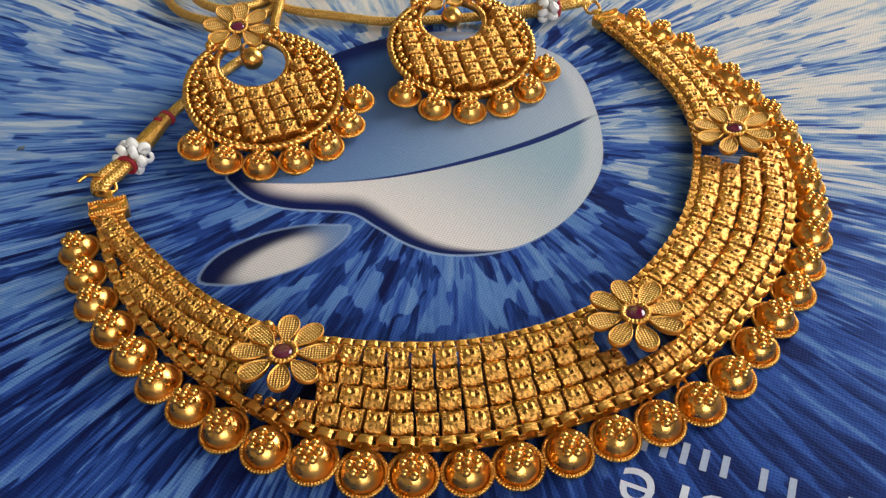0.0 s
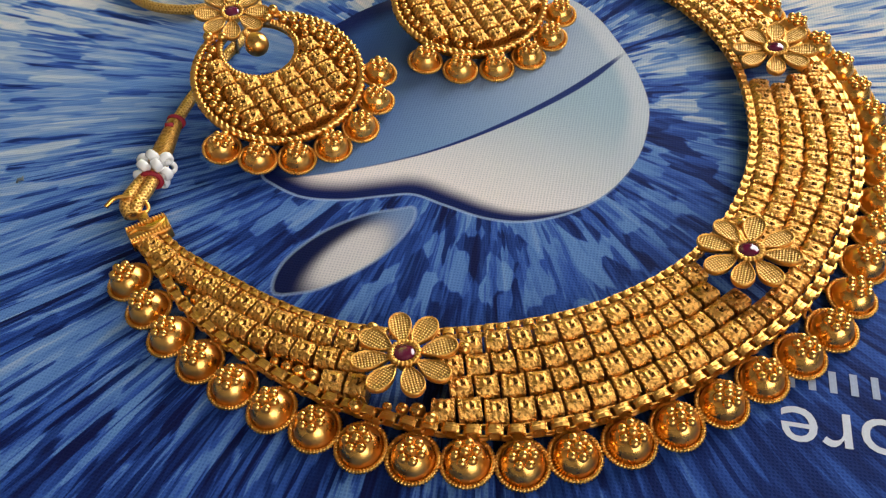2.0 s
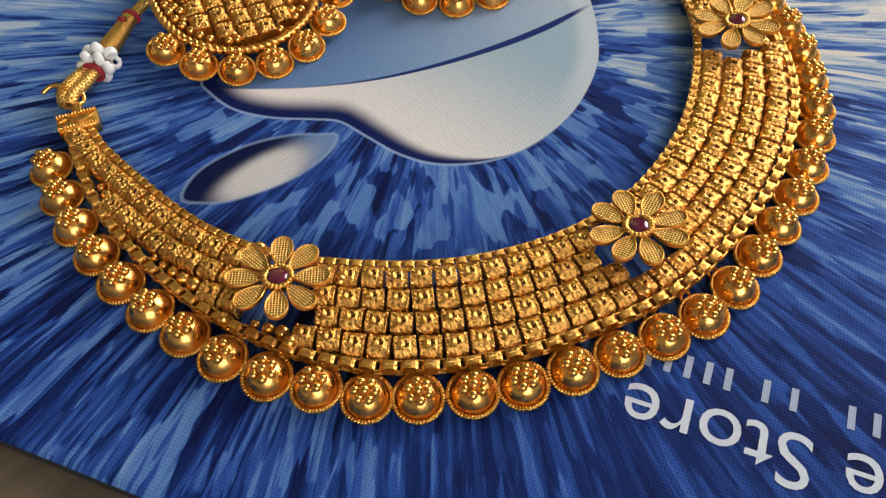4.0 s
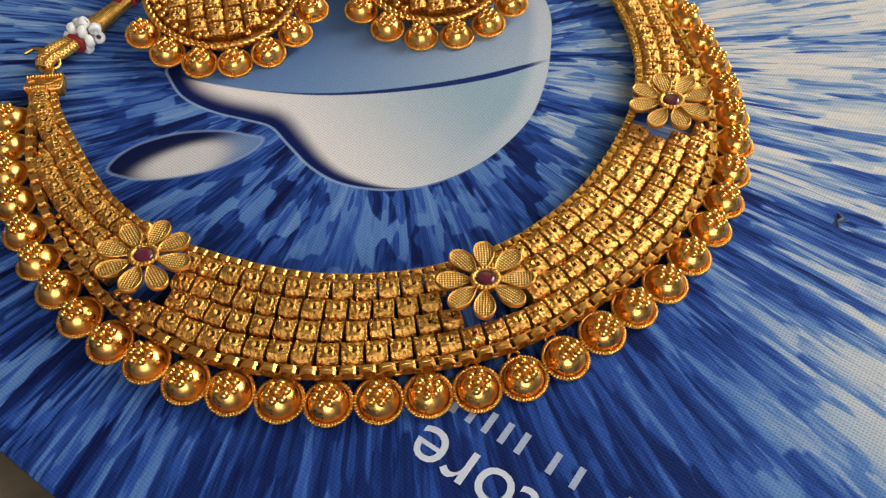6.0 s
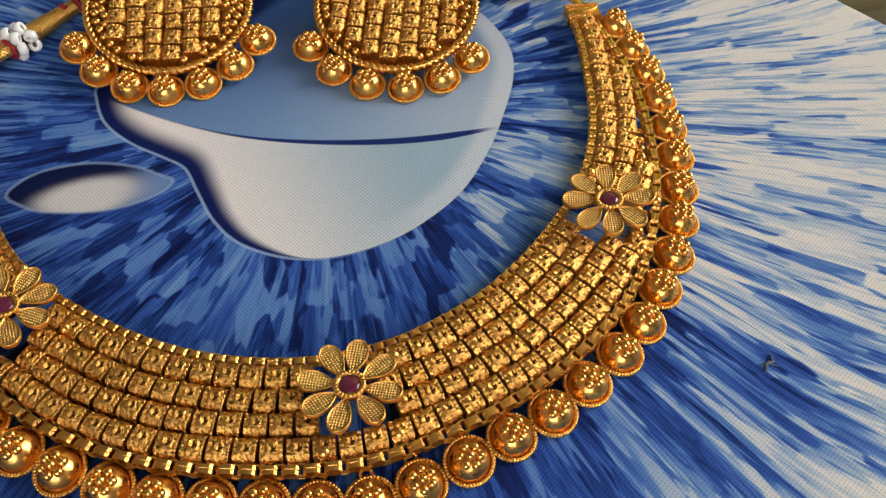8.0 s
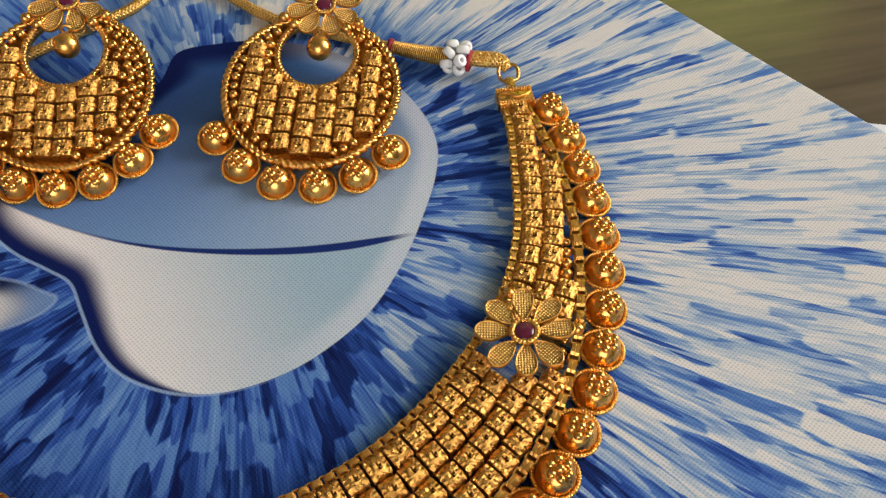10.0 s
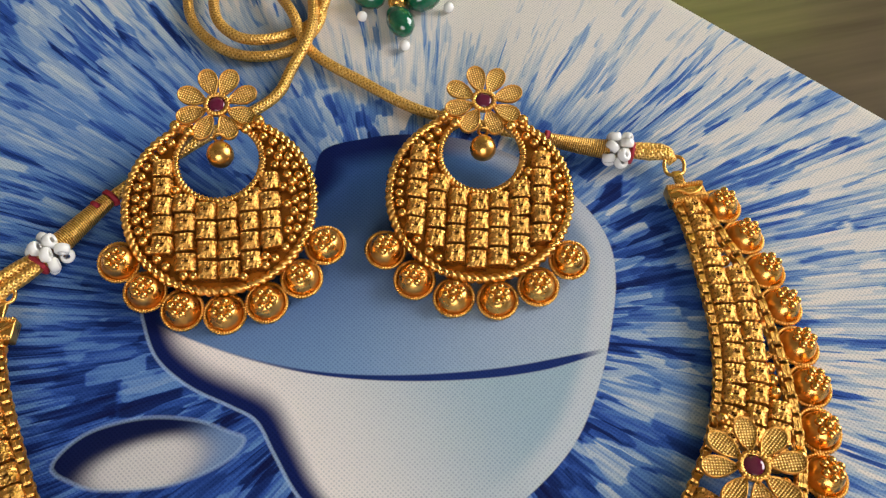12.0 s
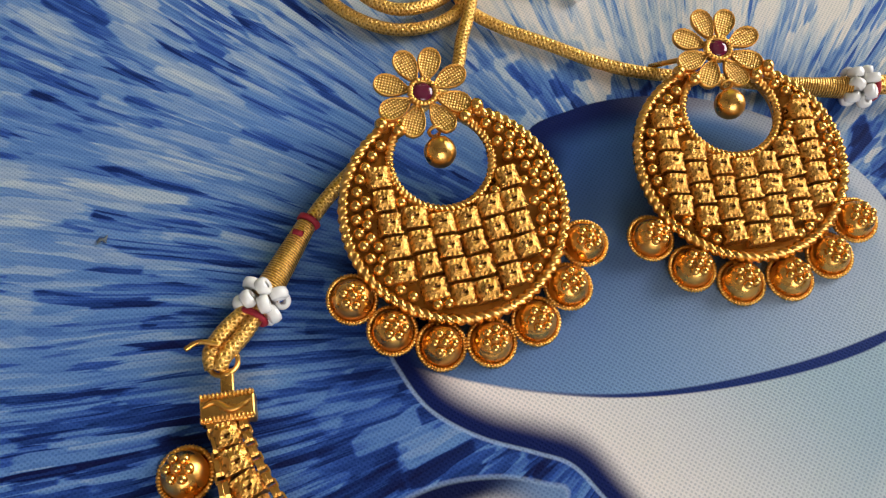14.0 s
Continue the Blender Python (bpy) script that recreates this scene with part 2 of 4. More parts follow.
def printed_fabric():
    m, nt, b = nodes_of("printed_fabric")
    tc = nt.nodes.new("ShaderNodeTexCoord").outputs["Object"]
    mm = nt.nodes.new("ShaderNodeVectorMath")
    mm.operation = "SCALE"
    mm.inputs["Scale"].default_value = 1000.0
    nt.links.new(tc, mm.inputs[0])
    sep = nt.nodes.new("ShaderNodeSeparateXYZ")
    nt.links.new(mm.outputs[0], sep.inputs[0])
    X, Y = sep.outputs[0], sep.outputs[1]

    def attr(name, out="Fac"):
        return nd(nt, "ShaderNodeAttribute", attribute_name=name).outputs[out]

    dx, dy = math_node(nt, "SUBTRACT", X, RAY_X), math_node(nt, "SUBTRACT", Y, RAY_Y)
    r = math_node(nt, "SQRT", math_node(nt, "ADD", math_node(nt, "MULTIPLY", dx, dx), math_node(nt, "MULTIPLY", dy, dy)))
    wob = math_node(nt, "MULTIPLY", math_node(nt, "SUBTRACT", noise_tex(nt, mm.outputs[0], 0.022, 1.0).outputs["Fac"], 0.5), 0.05)
    ang = math_node(nt, "ADD", math_node(nt, "ARCTAN2", dy, dx), wob)
    ca, sa = math_node(nt, "COSINE", ang), math_node(nt, "SINE", ang)

    def polar(k, length, shift):
        cv = nt.nodes.new("ShaderNodeCombineXYZ")
        put_in(nt, cv.inputs[0], math_node(nt, "MULTIPLY_ADD", ca, k, shift))
        put_in(nt, cv.inputs[1], math_node(nt, "MULTIPLY", sa, k))
        put_in(nt, cv.inputs[2], math_node(nt, "MULTIPLY", r, 1.0 / length))
        return cv.outputs[0]

    def strokes(k, length, shift):
        v = nd(nt, "ShaderNodeTexVoronoi", feature="SMOOTH_F1", distance="CHEBYCHEV")
        v.inputs["Smoothness"].default_value = 0.12
        nt.links.new(polar(k, length, shift), v.inputs["Vector"])
        v.inputs["Scale"].default_value = 1.0
        s = nt.nodes.new("ShaderNodeSeparateColor")
        nt.links.new(v.outputs["Color"], s.inputs[0])
        return s.outputs[0]

    near = math_node(nt, "MULTIPLY", strokes(15.0, 9.0, 0.0), 0.40)
    near = math_node(nt, "MULTIPLY_ADD", strokes(27.0, 11.0, 4.4), 0.28, near)
    near = math_node(nt, "MULTIPLY_ADD", strokes(44.0, 8.0, 9.1), 0.12, near)
    far = math_node(nt, "MULTIPLY", strokes(38.0, 17.0, 7.3), 0.36)
    far = math_node(nt, "MULTIPLY_ADD", strokes(80.0, 14.0, 3.1), 0.28, far)
    far = math_node(nt, "MULTIPLY_ADD", strokes(130.0, 9.0, 6.1), 0.16, far)
    w = smooth_step(nt, r, 46.0, 66.0)
    v = math_node(nt, "ADD", math_node(nt, "MULTIPLY", near, math_node(nt, "SUBTRACT", 1.0, w)), math_node(nt, "MULTIPLY", far, w))
    fine = noise_tex(nt, polar(85.0, 16.0, 1.7), 1.0, 2.0).outputs["Fac"]
    mid = noise_tex(nt, polar(24.0, 30.0, 5.0), 1.0, 3.0).outputs["Fac"]
    broad = noise_tex(nt, mm.outputs[0], 0.03, 2.0).outputs["Fac"]
    v = math_node(nt, "MULTIPLY_ADD", fine, 0.22, v)
    v = math_node(nt, "MULTIPLY_ADD", mid, 0.30, v)
    v = math_node(nt, "MULTIPLY_ADD", broad, 0.16, v)
    v = math_node(nt, "ADD", math_node(nt, "MULTIPLY", math_node(nt, "SUBTRACT", v, 0.74), attr("stroke_gain")), attr("lightness"))
    cap = attr("stroke_cap")
    v = math_node(nt, "ADD", math_node(nt, "MINIMUM", v, cap), math_node(nt, "MULTIPLY", math_node(nt, "MAXIMUM", math_node(nt, "SUBTRACT", v, cap), 0.0), 0.3))
    outside = ramp(nt, v, [(0.0, (0.006, 0.009, 0.055)), (0.22, (0.009, 0.024, 0.125)), (0.42, (0.030, 0.087, 0.345)),
                           (0.60, (0.115, 0.235, 0.50)), (0.78, (0.43, 0.50, 0.575)), (1.0, (0.735, 0.675, 0.62))])
    # the large printed fruit
    sd, band = attr("fruit_distance"), attr("band")
    st = attr("stroke_distance")
    upper = smooth_step(nt, st, -0.25, 0.25)
    inside = mix_colour(nt, upper, attr("lower_tone", "Color"), attr("upper_tone", "Color"))
    depth = math_node(nt, "MULTIPLY", sd, -1.0)
    navy = (0.006, 0.013, 0.085, 1)
    inside = mix_colour(nt, smooth_step(nt, depth, math_node(nt, "MULTIPLY", band, 0.35), math_node(nt, "MULTIPLY", band, 1.35)), navy, inside)
    rim_glow = math_node(nt, "MULTIPLY", smooth_step(nt, depth, 2.0, 5.5, 1.0, 0.0), attr("glow"))
    inside = mix_colour(nt, rim_glow, inside, (0.62, 0.63, 0.66, 1))
    line = math_node(nt, "MULTIPLY", smooth_step(nt, math_node(nt, "SUBTRACT", math_node(nt, "ABSOLUTE", st), attr("stroke_width")), -0.15, 0.2, 1.0, 0.0), attr("stroke_on"))
    inside = mix_colour(nt, line, inside, (0.012, 0.028, 0.14, 1))
    col = mix_colour(nt, smooth_step(nt, sd, -0.15, 0.15, 1.0, 0.0), outside, inside)
    white_edge = math_node(nt, "MULTIPLY", smooth_step(nt, math_node(nt, "ABSOLUTE", sd), 0.1, 0.42, 0.6, 0.0), attr("edge_line"))
    col = mix_colour(nt, white_edge, col, (0.40, 0.52, 0.74, 1))
    # the printed leaf
    ld = attr("leaf_distance")
    leaf = mix_colour(nt, attr("leaf_tip"), (0.005, 0.009, 0.05, 1), (0.15, 0.24, 0.43, 1))
    leaf = mix_colour(nt, smooth_step(nt, attr("leaf_shade"), 0.0, 1.0), leaf, (0.62, 0.58, 0.57, 1))
    col = mix_colour(nt, smooth_step(nt, ld, -0.15, 0.15, 1.0, 0.0), col, leaf)
    col = mix_colour(nt, smooth_step(nt, math_node(nt, "ABSOLUTE", ld), 0.12, 0.5, 0.45, 0.0), col, (0.33, 0.43, 0.62, 1))
    # the knit: rows of tiny holes
    k = 2 * math.pi / 1.08
    rot = radians(33)
    U = math_node(nt, "ADD", math_node(nt, "MULTIPLY", X, math.cos(rot)), math_node(nt, "MULTIPLY", Y, math.sin(rot)))
    V = math_node(nt, "SUBTRACT", math_node(nt, "MULTIPLY", Y, math.cos(rot)), math_node(nt, "MULTIPLY", X, math.sin(rot)))
    knit = math_node(nt, "MULTIPLY", math_node(nt, "SINE", math_node(nt, "MULTIPLY", U, k)), math_node(nt, "SINE", math_node(nt, "MULTIPLY", V, k)))
    hole = smooth_step(nt, math_node(nt, "ABSOLUTE", knit), 0.3, 0.85, 0.0, 0.6)
    fuzz = noise_tex(nt, mm.outputs[0], 2.6, 3.0, 0.7).outputs["Fac"]
    col = mix_colour(nt, math_node(nt, "MULTIPLY", hole, smooth_step(nt, fuzz, 0.3, 0.6)), col, (0.38, 0.46, 0.56, 1), "MULTIPLY")
    col = mix_colour(nt, 0.35, col, ramp(nt, fuzz, [(0.25, (0.35, 0.35, 0.37)), (0.75, (0.66, 0.66, 0.66))]), "OVERLAY")
    put_in(nt, b.inputs["Base Color"], col)
    b.inputs["Roughness"].default_value = 0.62
    b.inputs["Specular IOR Level"].default_value = 0.06
    bump = nt.nodes.new("ShaderNodeBump")
    bump.inputs["Strength"].default_value, bump.inputs["Distance"].default_value = 0.35, 0.00012
    put_in(nt, bump.inputs["Height"], math_node(nt, "SUBTRACT", fuzz, hole))
    nt.links.new(bump.outputs[0], b.inputs["Normal"])
    return m


FABRIC = printed_fabric()

# ---- geometry helpers (lengths of the jewellery in millimetres) ----
S = 0.001


def mesh_of(name, bm, material, smooth=True):
    me = bpy.data.meshes.new(name)
    bmesh.ops.recalc_face_normals(bm, faces=bm.faces)
    bm.to_mesh(me)
    bm.free()
    me.materials.append(material)
    if smooth:
        me.shade_smooth()
    return me


def part(name, bm, material, parent, label="", smooth=True):
    ob = new(name, mesh_of(name, bm, material, smooth) if isinstance(bm, bmesh.types.BMesh) else bm)
    ob.parent = parent
    if label:
        ob["label"] = label
    return ob


def piece(name, mesh, parent, matrix, label=""):
    ob = new(name, mesh)
    ob.parent = parent
    ob.matrix_local = matrix
    if label:
        ob["label"] = label
    return ob


def thing(name, label, category, matrix=None, group="", kind=""):
    ob = new(name)
    ob.empty_display_size = 0.01
    if matrix is not None:
        ob.matrix_world = matrix
    return tagged(ob, label, category, group, kind)


def at_mm(x, y, z, turn=0.0, tilt=0.0, roll=0.0):
    return pose(x * S, y * S, z * S, tilt, roll, turn)


def spline(points, step, closed=False):
    """An even walk, step apart, along a Catmull-Rom curve through the points."""
    P = [np.array(p, float) for p in points]
    n = len(P)
    out = []
    for i in range(n if closed else n - 1):
        if closed:
            a, b, c, d = P[i - 1], P[i], P[(i + 1) % n], P[(i + 2) % n]
        else:
            a, b, c, d = P[max(i - 1, 0)], P[i], P[i + 1], P[min(i + 2, n - 1)]
        for t in np.linspace(0, 1, 24, endpoint=False):
            out.append(0.5 * (2 * b + (c - a) * t + (2 * a - 5 * b + 4 * c - d) * t * t + (3 * b - a - 3 * c + d) * t ** 3))
    out.append(P[0] if closed else P[-1])
    out = np.array(out)
    s = np.concatenate([[0], np.cumsum(np.linalg.norm(np.diff(out, axis=0), axis=1))])
    count = max(2, int(round(s[-1] / step)) + 1)
    want = np.linspace(0, s[-1], count)
    return np.stack([np.interp(want, s, out[:, k]) for k in range(out.shape[1])], 1), s[-1]


def sweep(path, radius, sides=8, lobes=0, twist=0.0, closed=False, depth=0.3):
    """A tube along a path; with lobes and a twist it becomes a rope of that many strands. UV: round, and metres along."""
    bm = bmesh.new()
    uv = bm.loops.layers.uv.new("UVMap")
    P = [Vector(p) * S for p in path]
    n = len(P)
    rings, along, normal = [], [0.0], None
    for i in range(n):
        if closed:
            t = (P[(i + 1) % n] - P[i - 1]).normalized()
        else:
            t = (P[min(i + 1, n - 1)] - P[max(i - 1, 0)]).normalized()
        if normal is None:
            normal = t.orthogonal().normalized() if abs(t.z) > 0.9 else Vector((0, 0, 1)).cross(t).normalized()
        normal = (normal - t * normal.dot(t)).normalized()
        other = t.cross(normal)
        if i:
            along.append(along[-1] + (P[i] - P[i - 1]).length)
        rr = (radius(i / (n - 1)) if callable(radius) else radius) * S
        ring = []
        for k in range(sides):
            f = 2 * math.pi * k / sides
            q = rr
            if lobes:
                q = rr * (1 - depth + depth * abs(math.cos(lobes * 0.5 * (f - twist * along[-1] / S))))
            ring.append(bm.verts.new(P[i] + normal * (q * math.cos(f)) + other * (q * math.sin(f))))
        rings.append(ring)
    pairs = [(i, i + 1) for i in range(n - 1)] + ([(n - 1, 0)] if closed else [])
    for i, j in pairs:
        for k in range(sides):
            l = (k + 1) % sides
            f = bm.faces.new((rings[i][k], rings[i][l], rings[j][l], rings[j][k]))
            end = along[j] if j else along[i] + (P[0] - P[i]).length
            for loop, (u, v) in zip(f.loops, ((k, along[i]), (k + 1, along[i]), (k + 1, end), (k, end))):
                loop[uv].uv = (u / sides, v)
    if not closed:
        bm.faces.new(rings[0][::-1])
        bm.faces.new(rings[-1])
    return bm


def ball_bm(r, rings=7, segs=10, squash=1.0):
    bm = bmesh.new()
    bmesh.ops.create_uvsphere(bm, u_segments=segs, v_segments=rings, radius=r * S)
    bmesh.ops.scale(bm, vec=(1, 1, squash), verts=bm.verts)
    return bm


def lathe(profile, segs=24, mill=0.0, mill_from=99):
    """Turns a profile of (radius, height) round z; rings from mill_from on are milled at their edge."""
    bm = bmesh.new()
    rings = []
    for i, (r, z) in enumerate(profile):
        if r < 1e-6:
            rings.append([bm.verts.new((0, 0, z * S))])
            continue
        ring = []
        for k in range(segs):
            f = 2 * math.pi * k / segs
            q = r * (1 - mill * (k % 2)) if i >= mill_from else r
            ring.append(bm.verts.new((q * math.cos(f) * S, q * math.sin(f) * S, z * S)))
        rings.append(ring)
    for a, b in zip(rings, rings[1:]):
        for k in range(segs):
            l = (k + 1) % segs
            if len(a) == 1:
                bm.faces.new((a[0], b[k], b[l]))
            elif len(b) == 1:
                bm.faces.new((a[k], b[0], a[l]))
            else:
                bm.faces.new((a[k], b[k], b[l], a[l]))
    return bm


def box_bm(x0, x1, y0, y1, z0, z1, bevel=0.0, unit=S):
    bm = bmesh.new()
    bmesh.ops.create_cube(bm, size=1.0)
    for v in bm.verts:
        v.co = Vector(((x0 + x1) / 2 + v.co.x * (x1 - x0), (y0 + y1) / 2 + v.co.y * (y1 - y0), (z0 + z1) / 2 + v.co.z * (z1 - z0))) * unit
    if bevel:
        bmesh.ops.bevel(bm, geom=bm.edges[:], offset=bevel * unit, segments=2, affect="EDGES", profile=0.6)
    return bm


# ---- the room, closed round the table ----
def slab(name, x0, x1, y0, y1, z0, z1, material, label, category="wall"):
    ob = new(name, mesh_of(name, box_bm(x0, x1, y0, y1, z0, z1, unit=1.0), material, False))
    return tagged(ob, label, category, kind="structure")


TABLE_Z = -0.0032
slab("floor", -1.9, 1.9, -1.9, 1.9, -0.85, -0.75, FLOOR, "plain tiled floor of the room under the table", "floor")
slab("ceiling", -1.9, 1.9, -1.9, 1.9, 1.85, 1.95, CEILING, "plain white painted ceiling of the room", "ceiling")
slab("wall_west", -1.9, -1.7, -1.7, 1.7, -0.75, 1.85, WALL, "plain cream painted wall of the room")


def wall_with_opening(name, place, lo, hi, z0, z1):
    """A wall 0.2 m thick with a window opening through it, built of four blocks in one mesh."""
    bm = bmesh.new()
    for a0, a1, b0, b1 in ((-1.7, lo, -0.75, 1.85), (hi, 1.7, -0.75, 1.85), (lo, hi, -0.75, z0), (lo, hi, z1, 1.85)):
        one = place(a0, a1, b0, b1)
        tmp = bpy.data.meshes.new("tmp")
        one.to_mesh(tmp)
        one.free()
        bm.from_mesh(tmp)
        bpy.data.meshes.remove(tmp)
    ob = new(name, mesh_of(name, bm, WALL, False))
    tagged(ob, "plain cream painted wall with a window opening", "wall", kind="structure")


wall_with_opening("wall_east", lambda a0, a1, b0, b1: box_bm(1.7, 1.9, a0, a1, b0, b1, unit=1.0), -0.55, 0.75, 0.2, 1.5)
wall_with_opening("wall_north", lambda a0, a1, b0, b1: box_bm(a0, a1, 1.7, 1.9, b0, b1, unit=1.0), 0.5, 1.6, 0.3, 1.7)
# the south opening is added behind the fill lamp, out of view
wall_with_opening("wall_south", lambda a0, a1, b0, b1: box_bm(a0, a1, -1.9, -1.7, b0, b1, unit=1.0), -1.1, 0.1, 0.3, 1.4)


def table():
    t = thing("table", "brown lacquered wooden table with a faint grain", "table")
    part("tabletop", box_bm(-0.62, 0.62, -0.5, 0.62, TABLE_Z - 0.03, TABLE_Z, 0.004, 1.0), TABLE_WOOD, t)
    for x in (-0.56, 0.56):
        for y in (-0.44, 0.56):
            part("leg", box_bm(x - 0.03, x + 0.03, y - 0.03, y + 0.03, -0.75, TABLE_Z - 0.03, 0.004, 1.0), TABLE_WOOD, t)


table()


def curtain():
    """A pleated curtain that hangs in front of the north wall."""
    bm = bmesh.new()
    cols = []
    n = 240
    for i in range(n + 1):
        d = 1.75 * i / n
        fold = 0.04 * math.sin(d * 46) + 0.02 * math.sin(d * 21 + 1)
        x, y = (0.35 + d, 1.52 + fold) if d < 1.22 else (1.57 + fold, 1.52 - (d - 1.22))
        cols.append([bm.verts.new((x, y + 0.01 * math.sin(j + x * 9), -0.7 + 2.5 * j / 6)) for j in range(7)])
    for a, b in zip(cols, cols[1:]):
        for j in range(6):
            bm.faces.new((a[j], b[j], b[j + 1], a[j + 1]))
    ob = new("curtain", mesh_of("curtain", bm, CURTAIN))
    mod = ob.modifiers.new("thickness", "SOLIDIFY")
    mod.thickness = 0.003
    tagged(ob, "olive green pleated curtain hanging along the wall", "curtain")


curtain()

# ---- the mouse pad with its print ----
ALONG, ACROSS = np.array([0.5446, -0.8387]), np.array([0.8387, 0.5446])
PAD_U, PAD_V = (-196.0, 84.0), (-61.3, 137.0)


def on_pad(u, v):
    return ALONG * u + ACROSS * v


FRUIT = [(-1.7, 102.3), (-5.5, 95), (-12, 87), (-22, 82), (-31, 80), (-37, 76.5), (-37.4, 72.5), (-35.9, 66), (-31.5, 60), (-25.6, 55), (-22.1, 51.6),
         (-20.3, 45.7), (-17.9, 38.4), (-13.8, 32.6), (-6.6, 28.2), (1.2, 26.7), (9.7, 27.7), (17.2, 30.6), (25.4, 36), (32.6, 44.4), (37.6, 52.5),
         (41.7, 60.5), (43.8, 68.1), (43.0, 75.8), (39.3, 84.7), (32.5, 93), (24, 99), (14.2, 102.4), (6.4, 103.2)]
LEAF = [(-52.7, 52.1), (-50, 55), (-45.5, 56.6), (-38.3, 56.5), (-31.2, 54.2), (-26.3, 50.9), (-24.2, 49.1), (-27.9, 46.3), (-36.1, 45.0), (-45.9, 46.8), (-50.5, 49.5)]
STROKE = [(-36, 73), (-29.9, 68.0), (-21.5, 62.4), (-11.9, 57.4), (-1.0, 53.6), (11.8, 50.7), (23.5, 49.3), (35.8, 49.3)]


def curve_distance(px, py, line, closed):
    """Distance of many places to a polyline, with the sign by its inside (closed) or its side (open)."""
    best = np.full(px.shape, 1e9)
    sign = np.zeros(px.shape)
    inside = np.zeros(px.shape, bool)
    m = len(line)
    for i in range(m if closed else m - 1):
        (ax, ay), (bx, by) = line[i], line[(i + 1) % m]
        ex, ey = bx - ax, by - ay
        q = ex * ex + ey * ey
        if q < 1e-9:
            continue
        t = np.clip(((px - ax) * ex + (py - ay) * ey) / q, 0, 1)
        d = np.hypot(px - ax - t * ex, py - ay - t * ey)
        near = d < best
        best[near] = d[near]
        sign[near] = np.sign(ex * (py - ay) - ey * (px - ax))[near]
        if closed and abs(ey) > 1e-9:
            cross = ((ay > py) != (by > py)) & (px < ex * (py - ay) / ey + ax)
            inside ^= cross
    return np.where(inside, -best, best) if closed else best * sign


def sstep(a, lo, hi):
    t = np.clip((a - lo) / (hi - lo), 0, 1)
    return t * t * (3 - 2 * t)


def mouse_pad():
    pad = thing("mouse_pad", "blue printed fabric mouse pad with a black rubber base", "mouse pad")
    us = np.linspace(PAD_U[0], PAD_U[1], 281)
    vs = np.linspace(PAD_V[0], PAD_V[1], 200)
    uu, vv = np.meshgrid(us, vs, indexing="ij")
    X = uu * ALONG[0] + vv * ACROSS[0]
    Y = uu * ALONG[1] + vv * ACROSS[1]
    edge = np.minimum.reduce([uu - PAD_U[0], PAD_U[1] - uu, vv - PAD_V[0], PAD_V[1] - vv])
    Z = -0.5 * np.clip(1 - edge / 1.6, 0, 1) ** 2 + 0.05 * np.sin(X * 0.05) * np.sin(Y * 0.06 + 1)
    Z = np.minimum(Z, 0.0)
    n, m = uu.shape
    verts = np.stack([X, Y, Z], -1).reshape(-1, 3) * S
    idx = np.arange(n * m).reshape(n, m)
    faces = np.stack([idx[:-1, :-1], idx[1:, :-1], idx[1:, 1:], idx[:-1, 1:]], -1).reshape(-1, 4)
    me = bpy.data.meshes.new("printed_top")
    me.from_pydata(verts.tolist(), [], faces.tolist())
    me.materials.append(FABRIC)
    me.shade_smooth()
    fruit, _ = spline(FRUIT, 0.8, True)
    leaf, _ = spline(LEAF, 0.6, True)
    stroke, _ = spline(STROKE, 0.8)
    fd = curve_distance(X, Y, fruit[:-1], True)
    ld = curve_distance(X, Y, leaf[:-1], True)
    sd = curve_distance(X, Y, stroke, False)
    left = sstep(-X + 0.25 * (Y - 40), -3, 24)
    top = sstep(Y, 84, 98) * sstep(-X, -44, -10)
    band = 0.05 + 4.6 * np.maximum(left * sstep(92 - Y, 0, 10), 0) + 6.5 * top
    glow = 0.7 * sstep(X, 2, 22) * (1 - top)
    edge_line = sstep(-X, -16, 10) * sstep(84 - Y, 0, 6)
    stroke_width = 0.16 + 0.62 * sstep(X, -24, 24) * (1 - 0.85 * sstep(X, 24, 38))
    stroke_on = sstep(36.5 - X, 0, 6) * sstep(X, -34, -10)
    right = sstep(X, -18, 40)
    rise = sstep(Y, 45, 98)
    def blend(a, b, w):
        return np.array(a) * (1 - w[..., None]) + np.array(b) * w[..., None]
    lower = blend((0.84, 0.75, 0.71), (0.33, 0.44, 0.52), sstep(X + 0.3 * (Y - 40), -23, 22))
    upper = blend((0.18, 0.30, 0.50), (0.42, 0.49, 0.56), right)
    upper = upper * (1 - rise[..., None]) + blend((0.02, 0.06, 0.24), (0.08, 0.19, 0.43), right) * rise[..., None]
    leaf_tip = sstep(X - 0.5 * (Y - 49), -37.0, -27.0) * sstep(54.5 - Y - 0.3 * (X + 30), 0, 2.5)
    leaf_shade = (1 - sstep(np.hypot((X + 38.0) / 9.5, (Y - 48.6) / 4.0), 0.55, 1.5)) * (1 - 0.6 * leaf_tip)
    # how light the strokes are: deep blue to the west and south, bleached to the north-east
    ang = np.arctan2(Y - RAY_Y, X - RAY_X)
    rad = np.hypot(X - RAY_X, Y - RAY_Y)
    east = 0.5 + 0.5 * np.cos(ang - radians(18))
    light = 0.345 + 0.47 * sstep(east, 0.28, 0.96) * sstep(rad, 28, 88)
    light += 0.10 * sstep(Y, 80, 125) * sstep(X, -60, -10) + 0.13 * sstep(Y, 98, 112) * sstep(X, -25, 5)
    light += 0.17 * sstep(Y, 95, 150) * sstep(X, -75, 10)
    light += 0.20 * sstep(-X, 5, 60) * sstep(Y, 50, 125)
